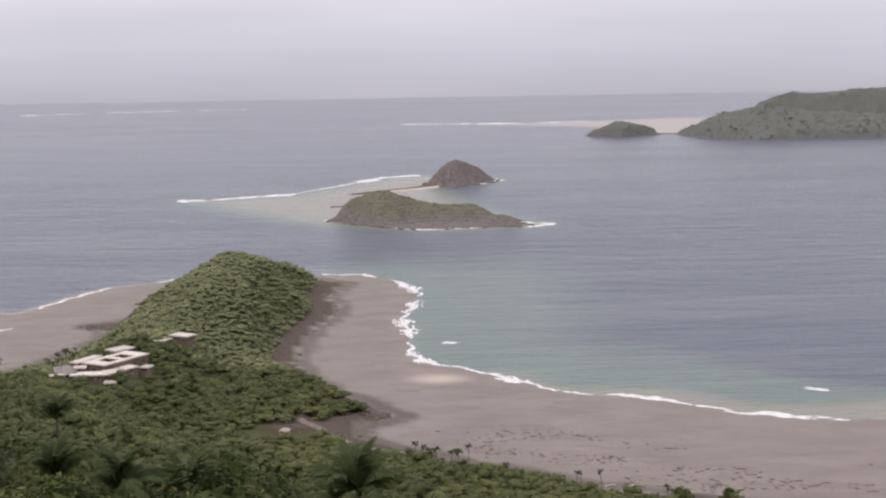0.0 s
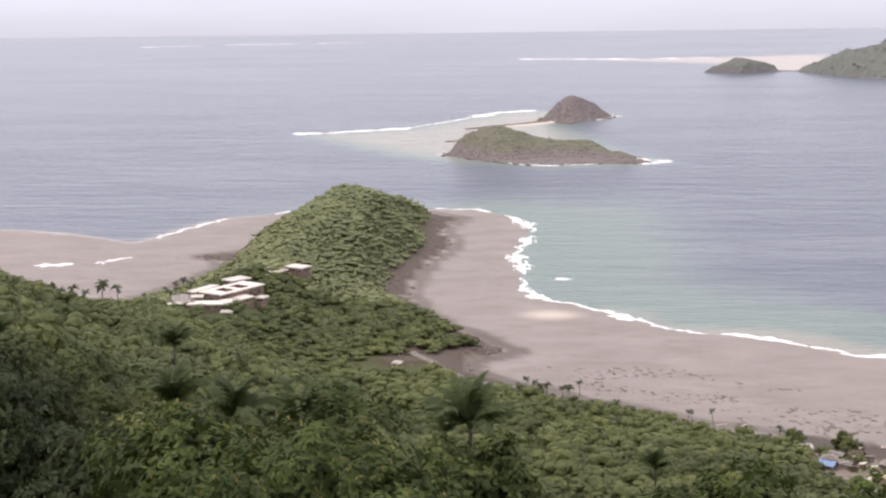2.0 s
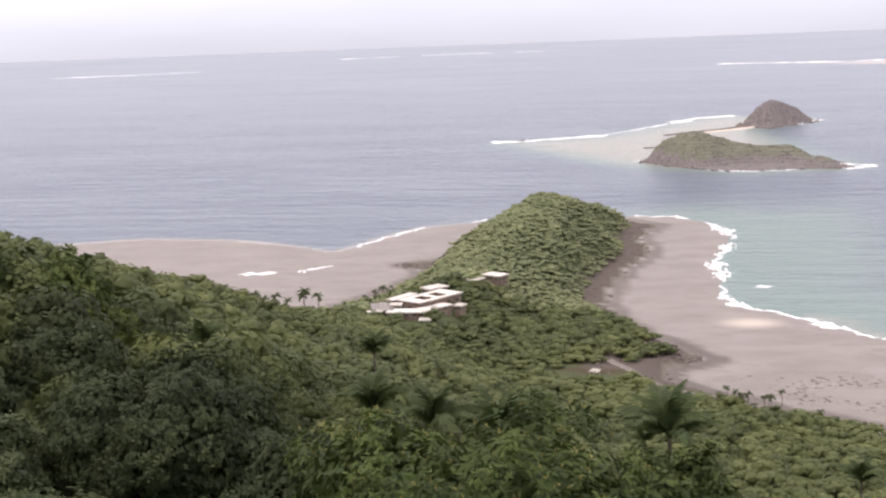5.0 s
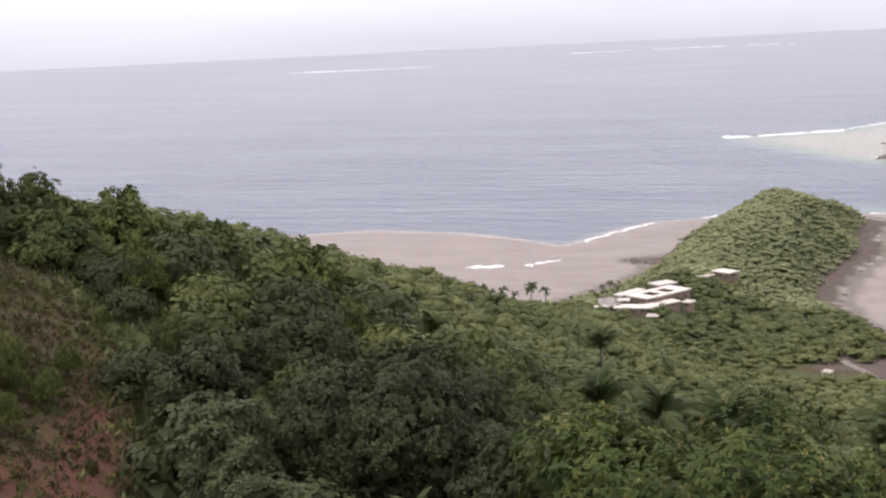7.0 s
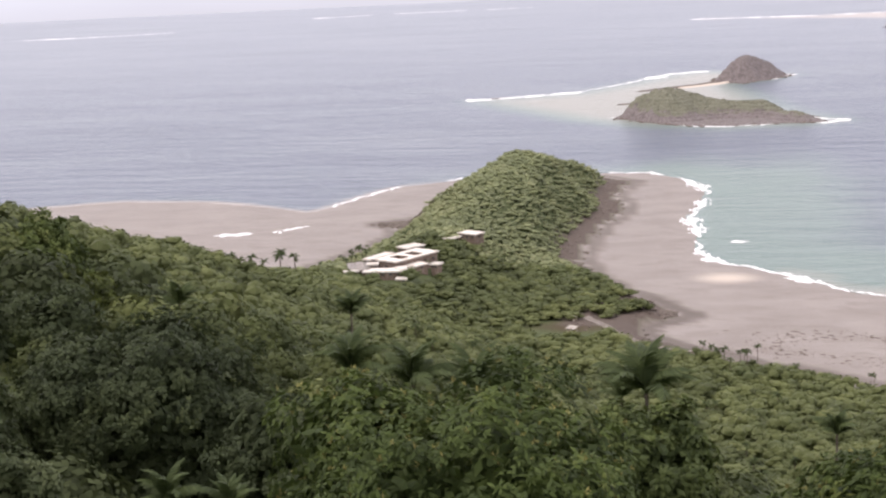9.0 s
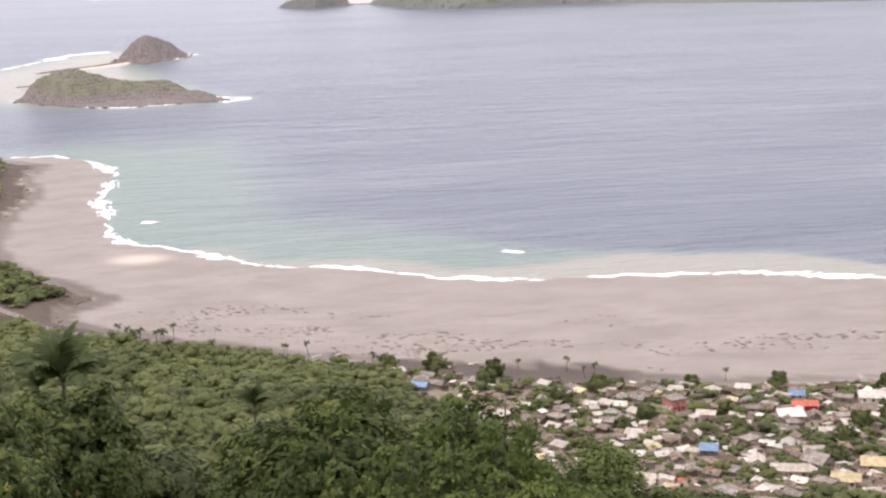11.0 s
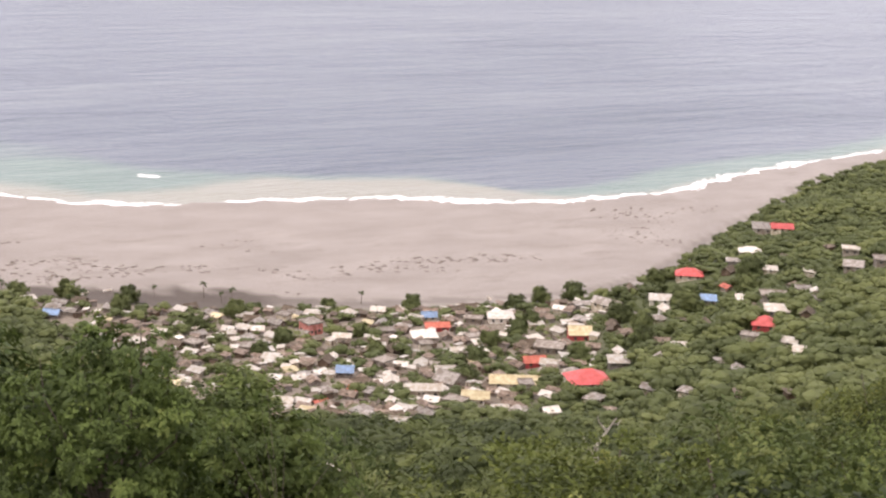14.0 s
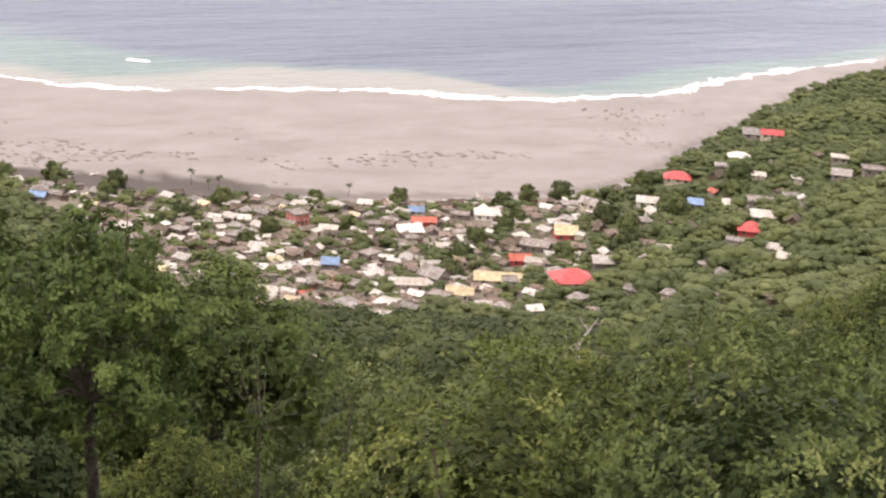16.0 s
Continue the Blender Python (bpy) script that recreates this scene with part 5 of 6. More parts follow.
# ---------------------------------------------------------------- village
ROOFS = {"rusty": paint_material("rusty_tin", (0.29, 0.215, 0.165), 0.7, 0.2, 0.5), "grey": paint_material("grey_tin", (0.345, 0.31, 0.278), 0.55, 0.3, 0.4),
         "pale": paint_material("bright_tin", (0.52, 0.485, 0.43), 0.5, 0.2, 0.2), "white": paint_material("white_sheet", (0.64, 0.61, 0.565), 0.5, 0.0, 0.12),
         "cream": paint_material("cream_sheet", (0.58, 0.5, 0.31), 0.6, 0.0, 0.15), "red": paint_material("red_sheet", (0.5, 0.085, 0.082), 0.55, 0.0, 0.15),
         "orange": paint_material("orange_sheet", (0.5, 0.13, 0.085), 0.55, 0.0, 0.2), "blue": paint_material("blue_sheet", (0.2, 0.31, 0.5), 0.55, 0.0, 0.15),
         "thatch": paint_material("palm_thatch", (0.15, 0.115, 0.085), 0.95, 0.0, 0.4), "slab": paint_material("bare_concrete", (0.33, 0.29, 0.255), 0.9, 0.0, 0.4)}
WALLS = {"lime": paint_material("limewash", (0.62, 0.56, 0.46), 0.9, 0.0, 0.35), "block": paint_material("bare_blockwork", (0.33, 0.29, 0.255), 0.95, 0.0, 0.35),
         "tin": paint_material("tin_walling", (0.30, 0.27, 0.25), 0.7, 0.2, 0.4), "pink": paint_material("pink_render", (0.6, 0.25, 0.22), 0.9, 0.0, 0.3),
         "white": paint_material("white_render", (0.76, 0.73, 0.68), 0.9, 0.0, 0.15), "red": paint_material("red_render", (0.45, 0.07, 0.075), 0.85, 0.0, 0.2),
         "wood": paint_material("brown_boards", (0.17, 0.12, 0.085), 0.9, 0.0, 0.35)}
M_SHUTTER = paint_material("shutter", (0.07, 0.065, 0.06), 0.6, 0.0, 0.3)
M_DOOR = paint_material("plank_door", (0.16, 0.10, 0.065), 0.7, 0.0, 0.3)


def roof_bm(kind, w, l, h, rise, over=0.6, th=0.12):
    bm = bmesh.new()
    x, y = w / 2 + over, l / 2 + over
    if kind == "flat":
        add_box(bm, -x, -y, h, x, y, h + 0.25)
        for a, b, c, d in ((-x, -y, x, -y + 0.2), (-x, y - 0.2, x, y), (-x, -y + 0.2, -x + 0.2, y - 0.2), (x - 0.2, -y + 0.2, x, y - 0.2)):
            add_box(bm, a, b, h + 0.25, c, d, h + 0.55)
        return bm
    low = h - rise * over / (w / 2)
    if kind == "mono":
        prof = [(-x, h - 0.1), (x, h + rise)]
        ins = 0
    else:
        prof = [(-x, low), (0, h + rise), (x, low)]
        ins = min(y * 0.9, x) if kind == "hip" else 0
    for (xa, za), (xb, zb) in zip(prof[:-1], prof[1:]):
        ya, yb = (y, y - ins) if abs(xb) < 1e-6 else (y - ins, y) if abs(xa) < 1e-6 else (y, y)
        top = [bm.verts.new(p) for p in ((xa, -ya, za + th), (xb, -yb, zb + th), (xb, yb, zb + th), (xa, ya, za + th))]
        bot = [bm.verts.new((v.co.x, v.co.y, v.co.z - th)) for v in top]
        bm.faces.new(top)
        bm.faces.new(bot[::-1])
        for i in range(4):
            j = (i + 1) % 4
            bm.faces.new((top[j], top[i], bot[i], bot[j]))
    if kind == "hip":
        for s in (-1, 1):
            p = [(-x, s * y, low + th), (x, s * y, low + th), (0, s * (y - ins), h + rise + th)]
            t = [bm.verts.new(q) for q in p]
            b = [bm.verts.new((q[0], q[1], q[2] - th)) for q in p]
            bm.faces.new(t if s < 0 else t[::-1])
            bm.faces.new(b[::-1] if s < 0 else b)
    return bm


def house(w, l, h, kind, rise, roof, wall, label, x=0.0, y=0.0, z=0.0, turn=0.0, windows=2, name="house", verandah=False):
    h = h * 0.8
    ob = empty(name, x, y, z, turn)
    bm = bmesh.new()
    add_box(bm, -w / 2, -l / 2, -2.0, w / 2, l / 2, h)
    if kind == "gable":
        for s in (-1, 1):
            y0, y1 = (l / 2 - 0.2, l / 2) if s > 0 else (-l / 2, -l / 2 + 0.2)
            a = [bm.verts.new(p) for p in ((-w / 2, y0, h), (w / 2, y0, h), (0, y0, h + rise * 0.97))]
            b = [bm.verts.new(p) for p in ((-w / 2, y1, h), (w / 2, y1, h), (0, y1, h + rise * 0.97))]
            bm.faces.new(a)
            bm.faces.new(b[::-1])
            bm.faces.new((a[1], b[1], b[2], a[2]))
            bm.faces.new((a[2], b[2], b[0], a[0]))
    elif kind == "mono":
        a = [bm.verts.new(p) for p in ((-w / 2, -l / 2, h), (w / 2, -l / 2, h), (w / 2, -l / 2, h + rise * 0.9), (-w / 2, l / 2, h), (w / 2, l / 2, h), (w / 2, l / 2, h + rise * 0.9))]
        bm.faces.new(a[:3])
        bm.faces.new(a[3:][::-1])
        bm.faces.new((a[1], a[4], a[5], a[2]))
    part("wall", bm, WALLS[wall], ob)
    top = part("roof", roof_bm(kind, w, l, h, rise), ROOFS[roof], ob)
    if kind == "gable":
        part("ridge_cap", add_box(bmesh.new(), -0.16, -l / 2 - 0.62, h + rise + 0.06, 0.16, l / 2 + 0.62, h + rise + 0.17), ROOFS[roof], top)
    door = part("door", add_box(bmesh.new(), -0.45, -l / 2 - 0.05, 0.0, 0.45, -l / 2 + 0.02, min(2.0, h - 0.2)), M_DOOR, ob)
    bm = add_box(bmesh.new(), -0.53, -l / 2 - 0.08, 0.0, -0.45, -l / 2 + 0.02, min(2.08, h - 0.1))
    add_box(bm, 0.45, -l / 2 - 0.08, 0.0, 0.53, -l / 2 + 0.02, min(2.08, h - 0.1))
    part("door_frame", bm, WALLS["wood"], door)
    storeys = [1.0] if h < 4.5 else [1.0, 3.9]
    for k in range(windows):
        for s in (-1, 1):
            for z0 in storeys:
                c = -l / 2 + (k + 0.5) * l / windows
                x0 = s * w / 2
                win = part("window", add_box(bmesh.new(), x0 - 0.04, c - 0.5, z0, x0 + 0.04, c + 0.5, z0 + 1.1), M_SHUTTER, ob)
                if x or y:
                    part("sill", add_box(bmesh.new(), x0 - 0.12, c - 0.6, z0 - 0.1, x0 + 0.12, c + 0.6, z0), ROOFS["slab"], win)
    if kind == "flat" and windows:
        for c in (-w / 4, w / 4):
            for z0 in storeys:
                part("window", add_box(bmesh.new(), c - 0.5, -l / 2 - 0.05, z0, c + 0.5, -l / 2 + 0.02, z0 + 1.1), M_SHUTTER, ob)
    return tagged(ob, label, "house", "houses of the village")


for x, y, w, l, h, kind, rise, roof, wall, turn, label in MARKS:
    house(w * 0.88, l * 0.88, h, kind, rise, roof, wall, label, x, y, height(x, y) + 0.1, turn, 3 if l > 10 else 2)

# the crowded rest of the village, copied from a few patterns
PATTERNS = []
for i, (w, l, h, kind, rise, roof, wall, label, share) in enumerate([
        (4.5, 6.0, 2.3, "gable", 0.9, "rusty", "tin", "small tin house with a rusty brown roof", 6),
        (5.0, 7.0, 2.5, "gable", 0.9, "grey", "block", "blockwork house with a grey tin roof", 4),
        (5.0, 7.0, 2.4, "gable", 1.3, "thatch", "wood", "palm-thatched hut with brown walls", 4),
        (5.0, 6.5, 2.6, "mono", 0.6, "pale", "lime", "limewashed house with a bright tin roof", 4),
        (6.0, 7.5, 2.9, "flat", 0.5, "slab", "block", "unfinished flat-roofed concrete house", 2),
        (4.0, 5.5, 2.2, "mono", 0.5, "rusty", "wood", "boarded shed with a rusty sloping roof", 5),
        (5.5, 8.0, 2.8, "gable", 1.1, "pale", "white", "white house with a bright tin roof", 2),
        (5.5, 7.0, 2.6, "hip", 1.0, "grey", "lime", "limewashed house with a grey hipped roof", 3),
        (5.0, 6.0, 5.2, "flat", 0.5, "slab", "lime", "two-storey limewashed house with a flat roof", 1),
        (3.5, 4.5, 2.1, "mono", 0.4, "thatch", "wood", "small thatched kitchen hut", 5),
        (4.5, 7.5, 2.4, "mono", 0.5, "grey", "tin", "tin-walled shed with a grey roof", 2),
        (4.0, 5.5, 2.4, "gable", 0.9, "white", "lime", "small house with a white sheet roof", 4),
        (4.0, 5.0, 2.3, "mono", 0.5, "cream", "lime", "small house with a cream roof", 3),
        (3.5, 5.0, 2.2, "gable", 0.8, "orange", "block", "small house with a faded orange roof", 1)]):
    w, l, h = w * 0.76, l * 0.78, h * 0.9
    PATTERNS.append((house(w, l, h, kind, rise, roof, wall, label, 0, 0, 0, 0, 1 if l < 7 else 2), share, max(w, l)))

_rg = np.random.default_rng(77)
_taken = [(m[0], m[1], max(m[2], m[3]) * 0.5) for m in MARKS]
_bag = [k for k, p in enumerate(PATTERNS) for _ in range(p[1])]
_used = set()
_n = 9000
_az, _r = np.radians(_rg.uniform(7.5, 29.5, _n)), _rg.uniform(380, 700, _n)
_az[:46], _r[:46] = [math.atan2(m[0], m[1]) for m in HILL][:46], [math.hypot(m[0], m[1]) for m in HILL][:46]
_Q = np.column_stack([_r * np.sin(_az), _r * np.cos(_az)])
_TOWN, (_HZ, _HD) = town_mask(_Q), land(_Q)
for _i in range(_n):
    az, r = _az[_i], _r[_i]
    x, y = _Q[_i]
    k = _bag[_rg.integers(len(_bag))]
    ob, _, size = PATTERNS[k]
    deg = math.degrees(az)
    thin = np.interp(deg, [8, 12, 15, 27, 30, 34, 38], [0.75, 0.9, 1.0, 1.0, 0.45, 0.3, 0.16])
    if _i >= len(HILL) and (_TOWN[_i] < 0.5 or _rg.uniform() > thin or _HD[_i] < np.interp(x, FRONT_X, FRONT_D) - 3):
        continue
    need = size * 0.5 * (0.9 if thin > 0.9 else 1.2)
    if any(math.hypot(x - a, y - b) < need + c * 0.85 for a, b, c in _taken):
        continue
    if len(_taken) > 330:
        break
    _taken.append((x, y, size * 0.5))
    turn = 62 + 14 * math.sin(x * 0.03) + 12 * math.cos(y * 0.04) + 90 * (_rg.uniform() < 0.4) + _rg.normal(0, 26)
    m = pose(x, y, _HZ[_i] + 0.25, 0, 0, turn)
    if k not in _used:
        _used.add(k)
        ob.matrix_basis = m
    else:
        copy_thing(ob, m)

# low sheds, lean-tos and tin fences crowded between the houses
SHEDS = []
for w, l, h, roof, wall, label in ((2.6, 3.4, 1.9, "rusty", "tin", "low shed with a rusty tin roof"), (2.2, 3.0, 1.8, "thatch", "wood", "small dark thatched lean-to"),
                                   (2.4, 3.2, 1.9, "pale", "lime", "small shed with a bright tin roof"), (2.0, 2.6, 1.8, "white", "block", "little outhouse with a white roof")):
    ob = empty("shed")
    part("wall", add_box(bmesh.new(), -w / 2, -l / 2, -1.5, w / 2, l / 2, h), WALLS[wall], ob)
    part("roof", roof_bm("mono", w, l, h, 0.4, 0.3, 0.08), ROOFS[roof], ob)
    part("door", add_box(bmesh.new(), -0.4, -l / 2 - 0.05, 0.0, 0.4, -l / 2 + 0.02, 1.7), M_DOOR, ob)
    SHEDS.append(tagged(ob, label, "shed", "sheds of the village"))
_n = 0
_az, _r = np.radians(_rg.uniform(8, 31, 9000)), _rg.uniform(390, 690, 9000)
_Q = np.column_stack([_r * np.sin(_az), _r * np.cos(_az)])
_TOWN, (_HZ, _HD) = town_mask(_Q), land(_Q)
for _i in range(9000):
    x, y = _Q[_i]
    if _n >= 290 or _TOWN[_i] < 0.6 or _HD[_i] < np.interp(x, FRONT_X, FRONT_D) - 3:
        continue
    if any(math.hypot(x - a, y - b) < 1.6 + c * 0.8 for a, b, c in _taken):
        continue
    _taken.append((x, y, 1.7))
    m = pose(x, y, _HZ[_i] + 0.15, 0, 0, _rg.uniform(0, 360))
    k = (0, 0, 1, 1, 2, 3)[_n % 6] if _n > 3 else _n
    if _n < 4:
        SHEDS[k].matrix_basis = m
    else:
        copy_thing(SHEDS[k], m)
    _n += 1


# ---------------------------------------------------------------- lodge on the neck of the headland
M_WHITE_ROOF = paint_material("white_roofing", (0.76, 0.73, 0.68), 0.6, 0.0, 0.08)
M_CONCRETE = paint_material("raw_concrete", (0.26, 0.2, 0.165), 0.9, 0.0, 0.3)


def lodge(x, y, z, w, l, h, turn, label, court=False, roof=None):
    ob = empty("lodge_building", x, y, z - h, turn)
    wall = bmesh.new()
    if court:
        for a, b, c, d in ((-w / 2, -l / 2, w / 2, -l * 0.3), (-w / 2, l * 0.3, w / 2, l / 2), (-w / 2, -l * 0.3, -w * 0.34, l * 0.3), (w * 0.34, -l * 0.3, w / 2, l * 0.3), (-w * 0.34, -1.6, w * 0.34, 1.6)):
            add_box(wall, a, b, -5.0, c, d, h)
    else:
        add_box(wall, -w / 2, -l / 2, -5.0, w / 2, l / 2, h)
    part("wall", wall, M_CONCRETE, ob)
    x1, y1 = w / 2 + 0.7, l / 2 + 0.7
    bm = bmesh.new()
    if court:
        i, j = w * 0.33, l * 0.29
        for a, b, c, d in ((-x1, -y1, x1, -j), (-x1, j, x1, y1), (-x1, -j, -i, j), (i, -j, x1, j), (-i, -1.8, i, 1.8)):
            add_box(bm, a, b, h, c, d, h + 0.5)
        part("courtyard", add_box(bmesh.new(), -i, -j, -0.4, i, j, 0.0), M_CONCRETE, ob, "dark paved courtyard between the wings")
    else:
        add_box(bm, -x1, -y1, h, x1, y1, h + 0.45)
    cover = part("roof", bm, roof or M_WHITE_ROOF, ob, "bright white flat roof" if roof is None else "grey roof")
    bm = bmesh.new()
    for a, b, c, d in ((-x1 - 0.1, -y1 - 0.1, x1 + 0.1, -y1 + 0.15), (-x1 - 0.1, y1 - 0.15, x1 + 0.1, y1 + 0.1), (-x1 - 0.1, -y1 + 0.15, -x1 + 0.15, y1 - 0.15), (x1 - 0.15, -y1 + 0.15, x1 + 0.1, y1 - 0.15)):
        add_box(bm, a, b, h - 0.15, c, d, h + 0.62)
    part("parapet", bm, roof or M_WHITE_ROOF, cover)
    n = max(2, int(w / 4))
    for k in range(n):
        c = -w / 2 + (k + 0.5) * w / n
        part("window", add_box(bmesh.new(), c - 0.8, -l / 2 - 0.05, 0.9, c + 0.8, -l / 2 + 0.02, 2.4), M_SHUTTER, ob)
    for k in range(max(1, int(l / 6))):
        c = -l / 2 + (k + 0.5) * l / max(1, int(l / 6))
        part("window", add_box(bmesh.new(), w / 2 - 0.02, c - 0.8, 0.9, w / 2 + 0.05, c + 0.8, 2.4), M_SHUTTER, ob)
    return tagged(ob, label, "building", "lodge buildings on the neck")


# x, y, height of the roof, width, length, wall height, turn
for x, y, zr, w, l, h, turn, court, grey, label in (
        (-188, 820, 25.0, 21, 8, 2.8, 3, False, False, "long white flat-roofed lodge wing above the woods"),
        (-178, 824, 25.2, 7, 8, 3.0, 40, False, False, "white-roofed end of the long lodge wing"),
        (-207.5, 829, 25.0, 3.6, 21, 2.8, 17, False, True, "grey-roofed hall of the lodge"),
        (-203.6, 830, 25.2, 2.4, 22, 2.8, 15, False, True, "grey-roofed gallery beside the hall"),
        (-200.4, 831, 25.0, 2.6, 20, 2.8, 13, False, True, "grey-roofed gallery of the lodge"),
        (-205.5, 817, 25.2, 7, 3, 2.8, 20, False, False, "white-roofed porch of the grey hall"),
        (-198.5, 853.5, 26.0, 4.5, 20, 3.0, -26, False, False, "narrow white-roofed wing behind the hall"),
        (-181.5, 850, 27.0, 15.5, 34, 4.6, -31, True, False, "white-roofed lodge block round two courtyards"),
        (-184.5, 877, 27.0, 8.5, 12.5, 3.2, -40, False, False, "white-roofed block at the back of the lodge"),
        (-197, 832.5, 26.0, 5, 5, 3.4, 10, False, False, "small raised white-roofed block of the lodge"),
        (-173.6, 840, 24.0, 7, 9, 2.6, -35, False, False, "small white-roofed pavilion beside the lodge"),
        (-164, 846, 23.0, 4, 5, 2.6, -20, False, False, "small pale-roofed hut beside the lodge"),
        (-176.2, 810, 22.6, 5, 4.5, 2.4, 4, False, False, "small white hut below the lodge"),
        (-180, 920.5, 24.0, 4.6, 5, 2.6, 10, False, False, "small white-roofed hut by the shore"),
        (-166.5, 911.5, 25.2, 5.5, 9, 3.0, -25, False, False, "white-roofed house at the foot of the headland"),
        (-156.5, 921, 26.0, 12.5, 8, 3.2, -30, False, False, "long white-roofed house at the foot of the headland")):
    lodge(x, y, zr, w, l, h, turn, label, court, ROOFS["grey"] if grey else None)


# ---------------------------------------------------------------- shore
def stones(name, P, sizes, mat, label, seed, along=None):
    """Loose angular stones in one mesh."""
    rg = np.random.default_rng(seed)
    iv, fi = icosa()
    z, _ = land(P)
    V = iv[None] * rg.uniform(0.6, 1.2, (len(P), 12, 1)) * (sizes[:, None, None] * np.array([1.3, 0.9, 0.45]))
    a = rg.uniform(0, 6.28, len(P))[:, None]
    if along is not None:                     # low ledges that run with the shore
        a = (along + rg.normal(0, 0.25, len(P)))[:, None]
        V = V * (1.3, 0.9, 0.5)
    x, y = V[:, :, 0] * np.cos(a) - V[:, :, 1] * np.sin(a), V[:, :, 0] * np.sin(a) + V[:, :, 1] * np.cos(a)
    V = np.stack([x + P[:, :1], y + P[:, 1:2], V[:, :, 2] + z[:, None] + 0.05 * sizes[:, None]], 2).reshape(-1, 3)
    F = (fi[None] + (np.arange(len(P)) * 12)[:, None, None]).reshape(-1, 3)
    ob = new(name, mesh_of(name, V, [F], mat))
    return tagged(ob, label, "rocks", kind="stuff")


_rg = np.random.default_rng(9)
_P = np.column_stack([_rg.uniform(-40, 520, 26000), _rg.uniform(590, 800, 26000)])
_, _d = land(_P)
_w = wobble(np.column_stack([_P[:, 0] * 0.6 + _P[:, 1] * 0.3, _P[:, 1]]), 26, 31)
_band = np.interp(-_d, [4, 25, 55, 90, 130], [0.3, 0.6, 0.9, 0.55, 0.0])
_P = _P[(_d < -4) & (_w * 1.0 + _band * 0.9 + 0.2 * np.exp(-((_P[:, 0] - 45) / 55) ** 2) > 0.88 + 0.5 * _rg.uniform(size=26000)) & (_rg.uniform(size=26000) < 0.7)]
stones("reef_rocks", _P, _rg.uniform(0.3, 1.0, len(_P)) ** 3 * 1.0 + 0.12, M_DARKROCK, "dark stones and low ledges strewn over the tidal flat", 1, np.interp(_P[:, 0], [0, 250, 330, 480], [-0.55, -0.35, 0.1, 0.75]))
_P = np.column_stack([_rg.uniform(-140, 10, 9000), _rg.uniform(770, 1310, 9000)])
_h, _d = land(_P)
_P = _P[(_d > -5) & (_h < 3.5) & (_d < 30) & (_rg.uniform(size=9000) < 0.35)]
stones("shore_rocks", _P, _rg.uniform(0.3, 1.0, len(_P)) ** 3 * 1.5 + 0.25, M_DARKROCK, "dark boulders along the headland shore", 2)
_P = np.column_stack([_rg.uniform(-50, 20, 1500), _rg.uniform(770, 830, 1500)])
_P = _P[np.hypot((_P[:, 0] + 40) / 9, (_P[:, 1] - 820) / 10) < 1]
stones("shore_rocks", _P, _rg.uniform(0.3, 1.0, len(_P)) ** 2 * 1.8 + 0.3, M_DARKROCK, "heap of dark rocks at the cape", 3)
_P = np.column_stack([_rg.normal(-228, 10, 1500), _rg.normal(1094, 5, 1500)])
stones("shore_rocks", _P, _rg.uniform(0.3, 1.0, len(_P)) ** 2 * 1.6 + 0.4, M_DARKROCK, "low dark rocks of the spit", 4)

def mound(name, line, width, rise, mat, label, seed):
    """A long low bank along a line."""
    line = np.array(line, float)
    t = np.linspace(0, 1, 40)
    s = np.linspace(0, 1, len(line))
    c = np.column_stack([np.interp(t, s, line[:, 0]), np.interp(t, s, line[:, 1])])
    d = np.gradient(c, axis=0)
    d /= np.hypot(*d.T)[:, None]
    n = np.column_stack([-d[:, 1], d[:, 0]])
    u = np.linspace(-1, 1, 11)
    w = width * np.sin(np.pi * np.clip(t * 0.94 + 0.03, 0, 1)) ** 0.4 * (1 + 0.25 * wobble(c, 14, seed))
    P = c[:, None] + n[:, None] * (u[None, :, None] * w[:, None, None])
    z = -0.25 + (rise + 0.25) * (1 - u ** 2)[None] * np.ones((40, 1))
    ob = new(name, mesh_of(name, np.concatenate([P, z[:, :, None]], 2).reshape(-1, 3), [grid_faces(40, 11)], mat, smooth=True))
    return tagged(ob, label, "sandbar", kind="structure")


mound("sandbar", [(-72, 2026), (-45, 2046), (-15, 2078), (0, 2100)], 9, 1.2, M_SAND, "pale sandbar joining two islets", 1)
mound("sandbar", [(-120, 1995), (-90, 2025), (-50, 2062), (-20, 2100)], 12, 0.9, M_DARKROCK, "dark rock bank behind the sandbar", 2)
mound("sandbar", [(-135, 1850), (-118, 1858), (-100, 1862)], 5, 1.0, M_DARKROCK, "low rock awash beside the islet", 3)
mound("sandbar", [(-300, 1955), (-290, 1957), (-280, 1958)], 3, 1.2, M_DARKROCK, "dark rock awash in the surf", 4)
mound("sandbar", [(405, 3085), (425, 3082), (450, 3070)], 8, 1.2, M_DARKROCK, "low rock neck joining the far island", 5)
surf([(201, 865), (205, 864), (210, 863)], 5, -0.2, "small patch of breaking foam in the bay", 21)
surf([(-2, 1015), (1, 1016), (5, 1018)], 4, -0.2, "small patch of breaking foam in the bay", 22)
surf([(-140, 1722), (-128, 1722)], 6, 0.0, "foam off the islet's end", 23)
surf([(-60, 1638), (-20, 1618), (40, 1628)], 3, 0.35, "thin foam at the foot of the islet", 24)

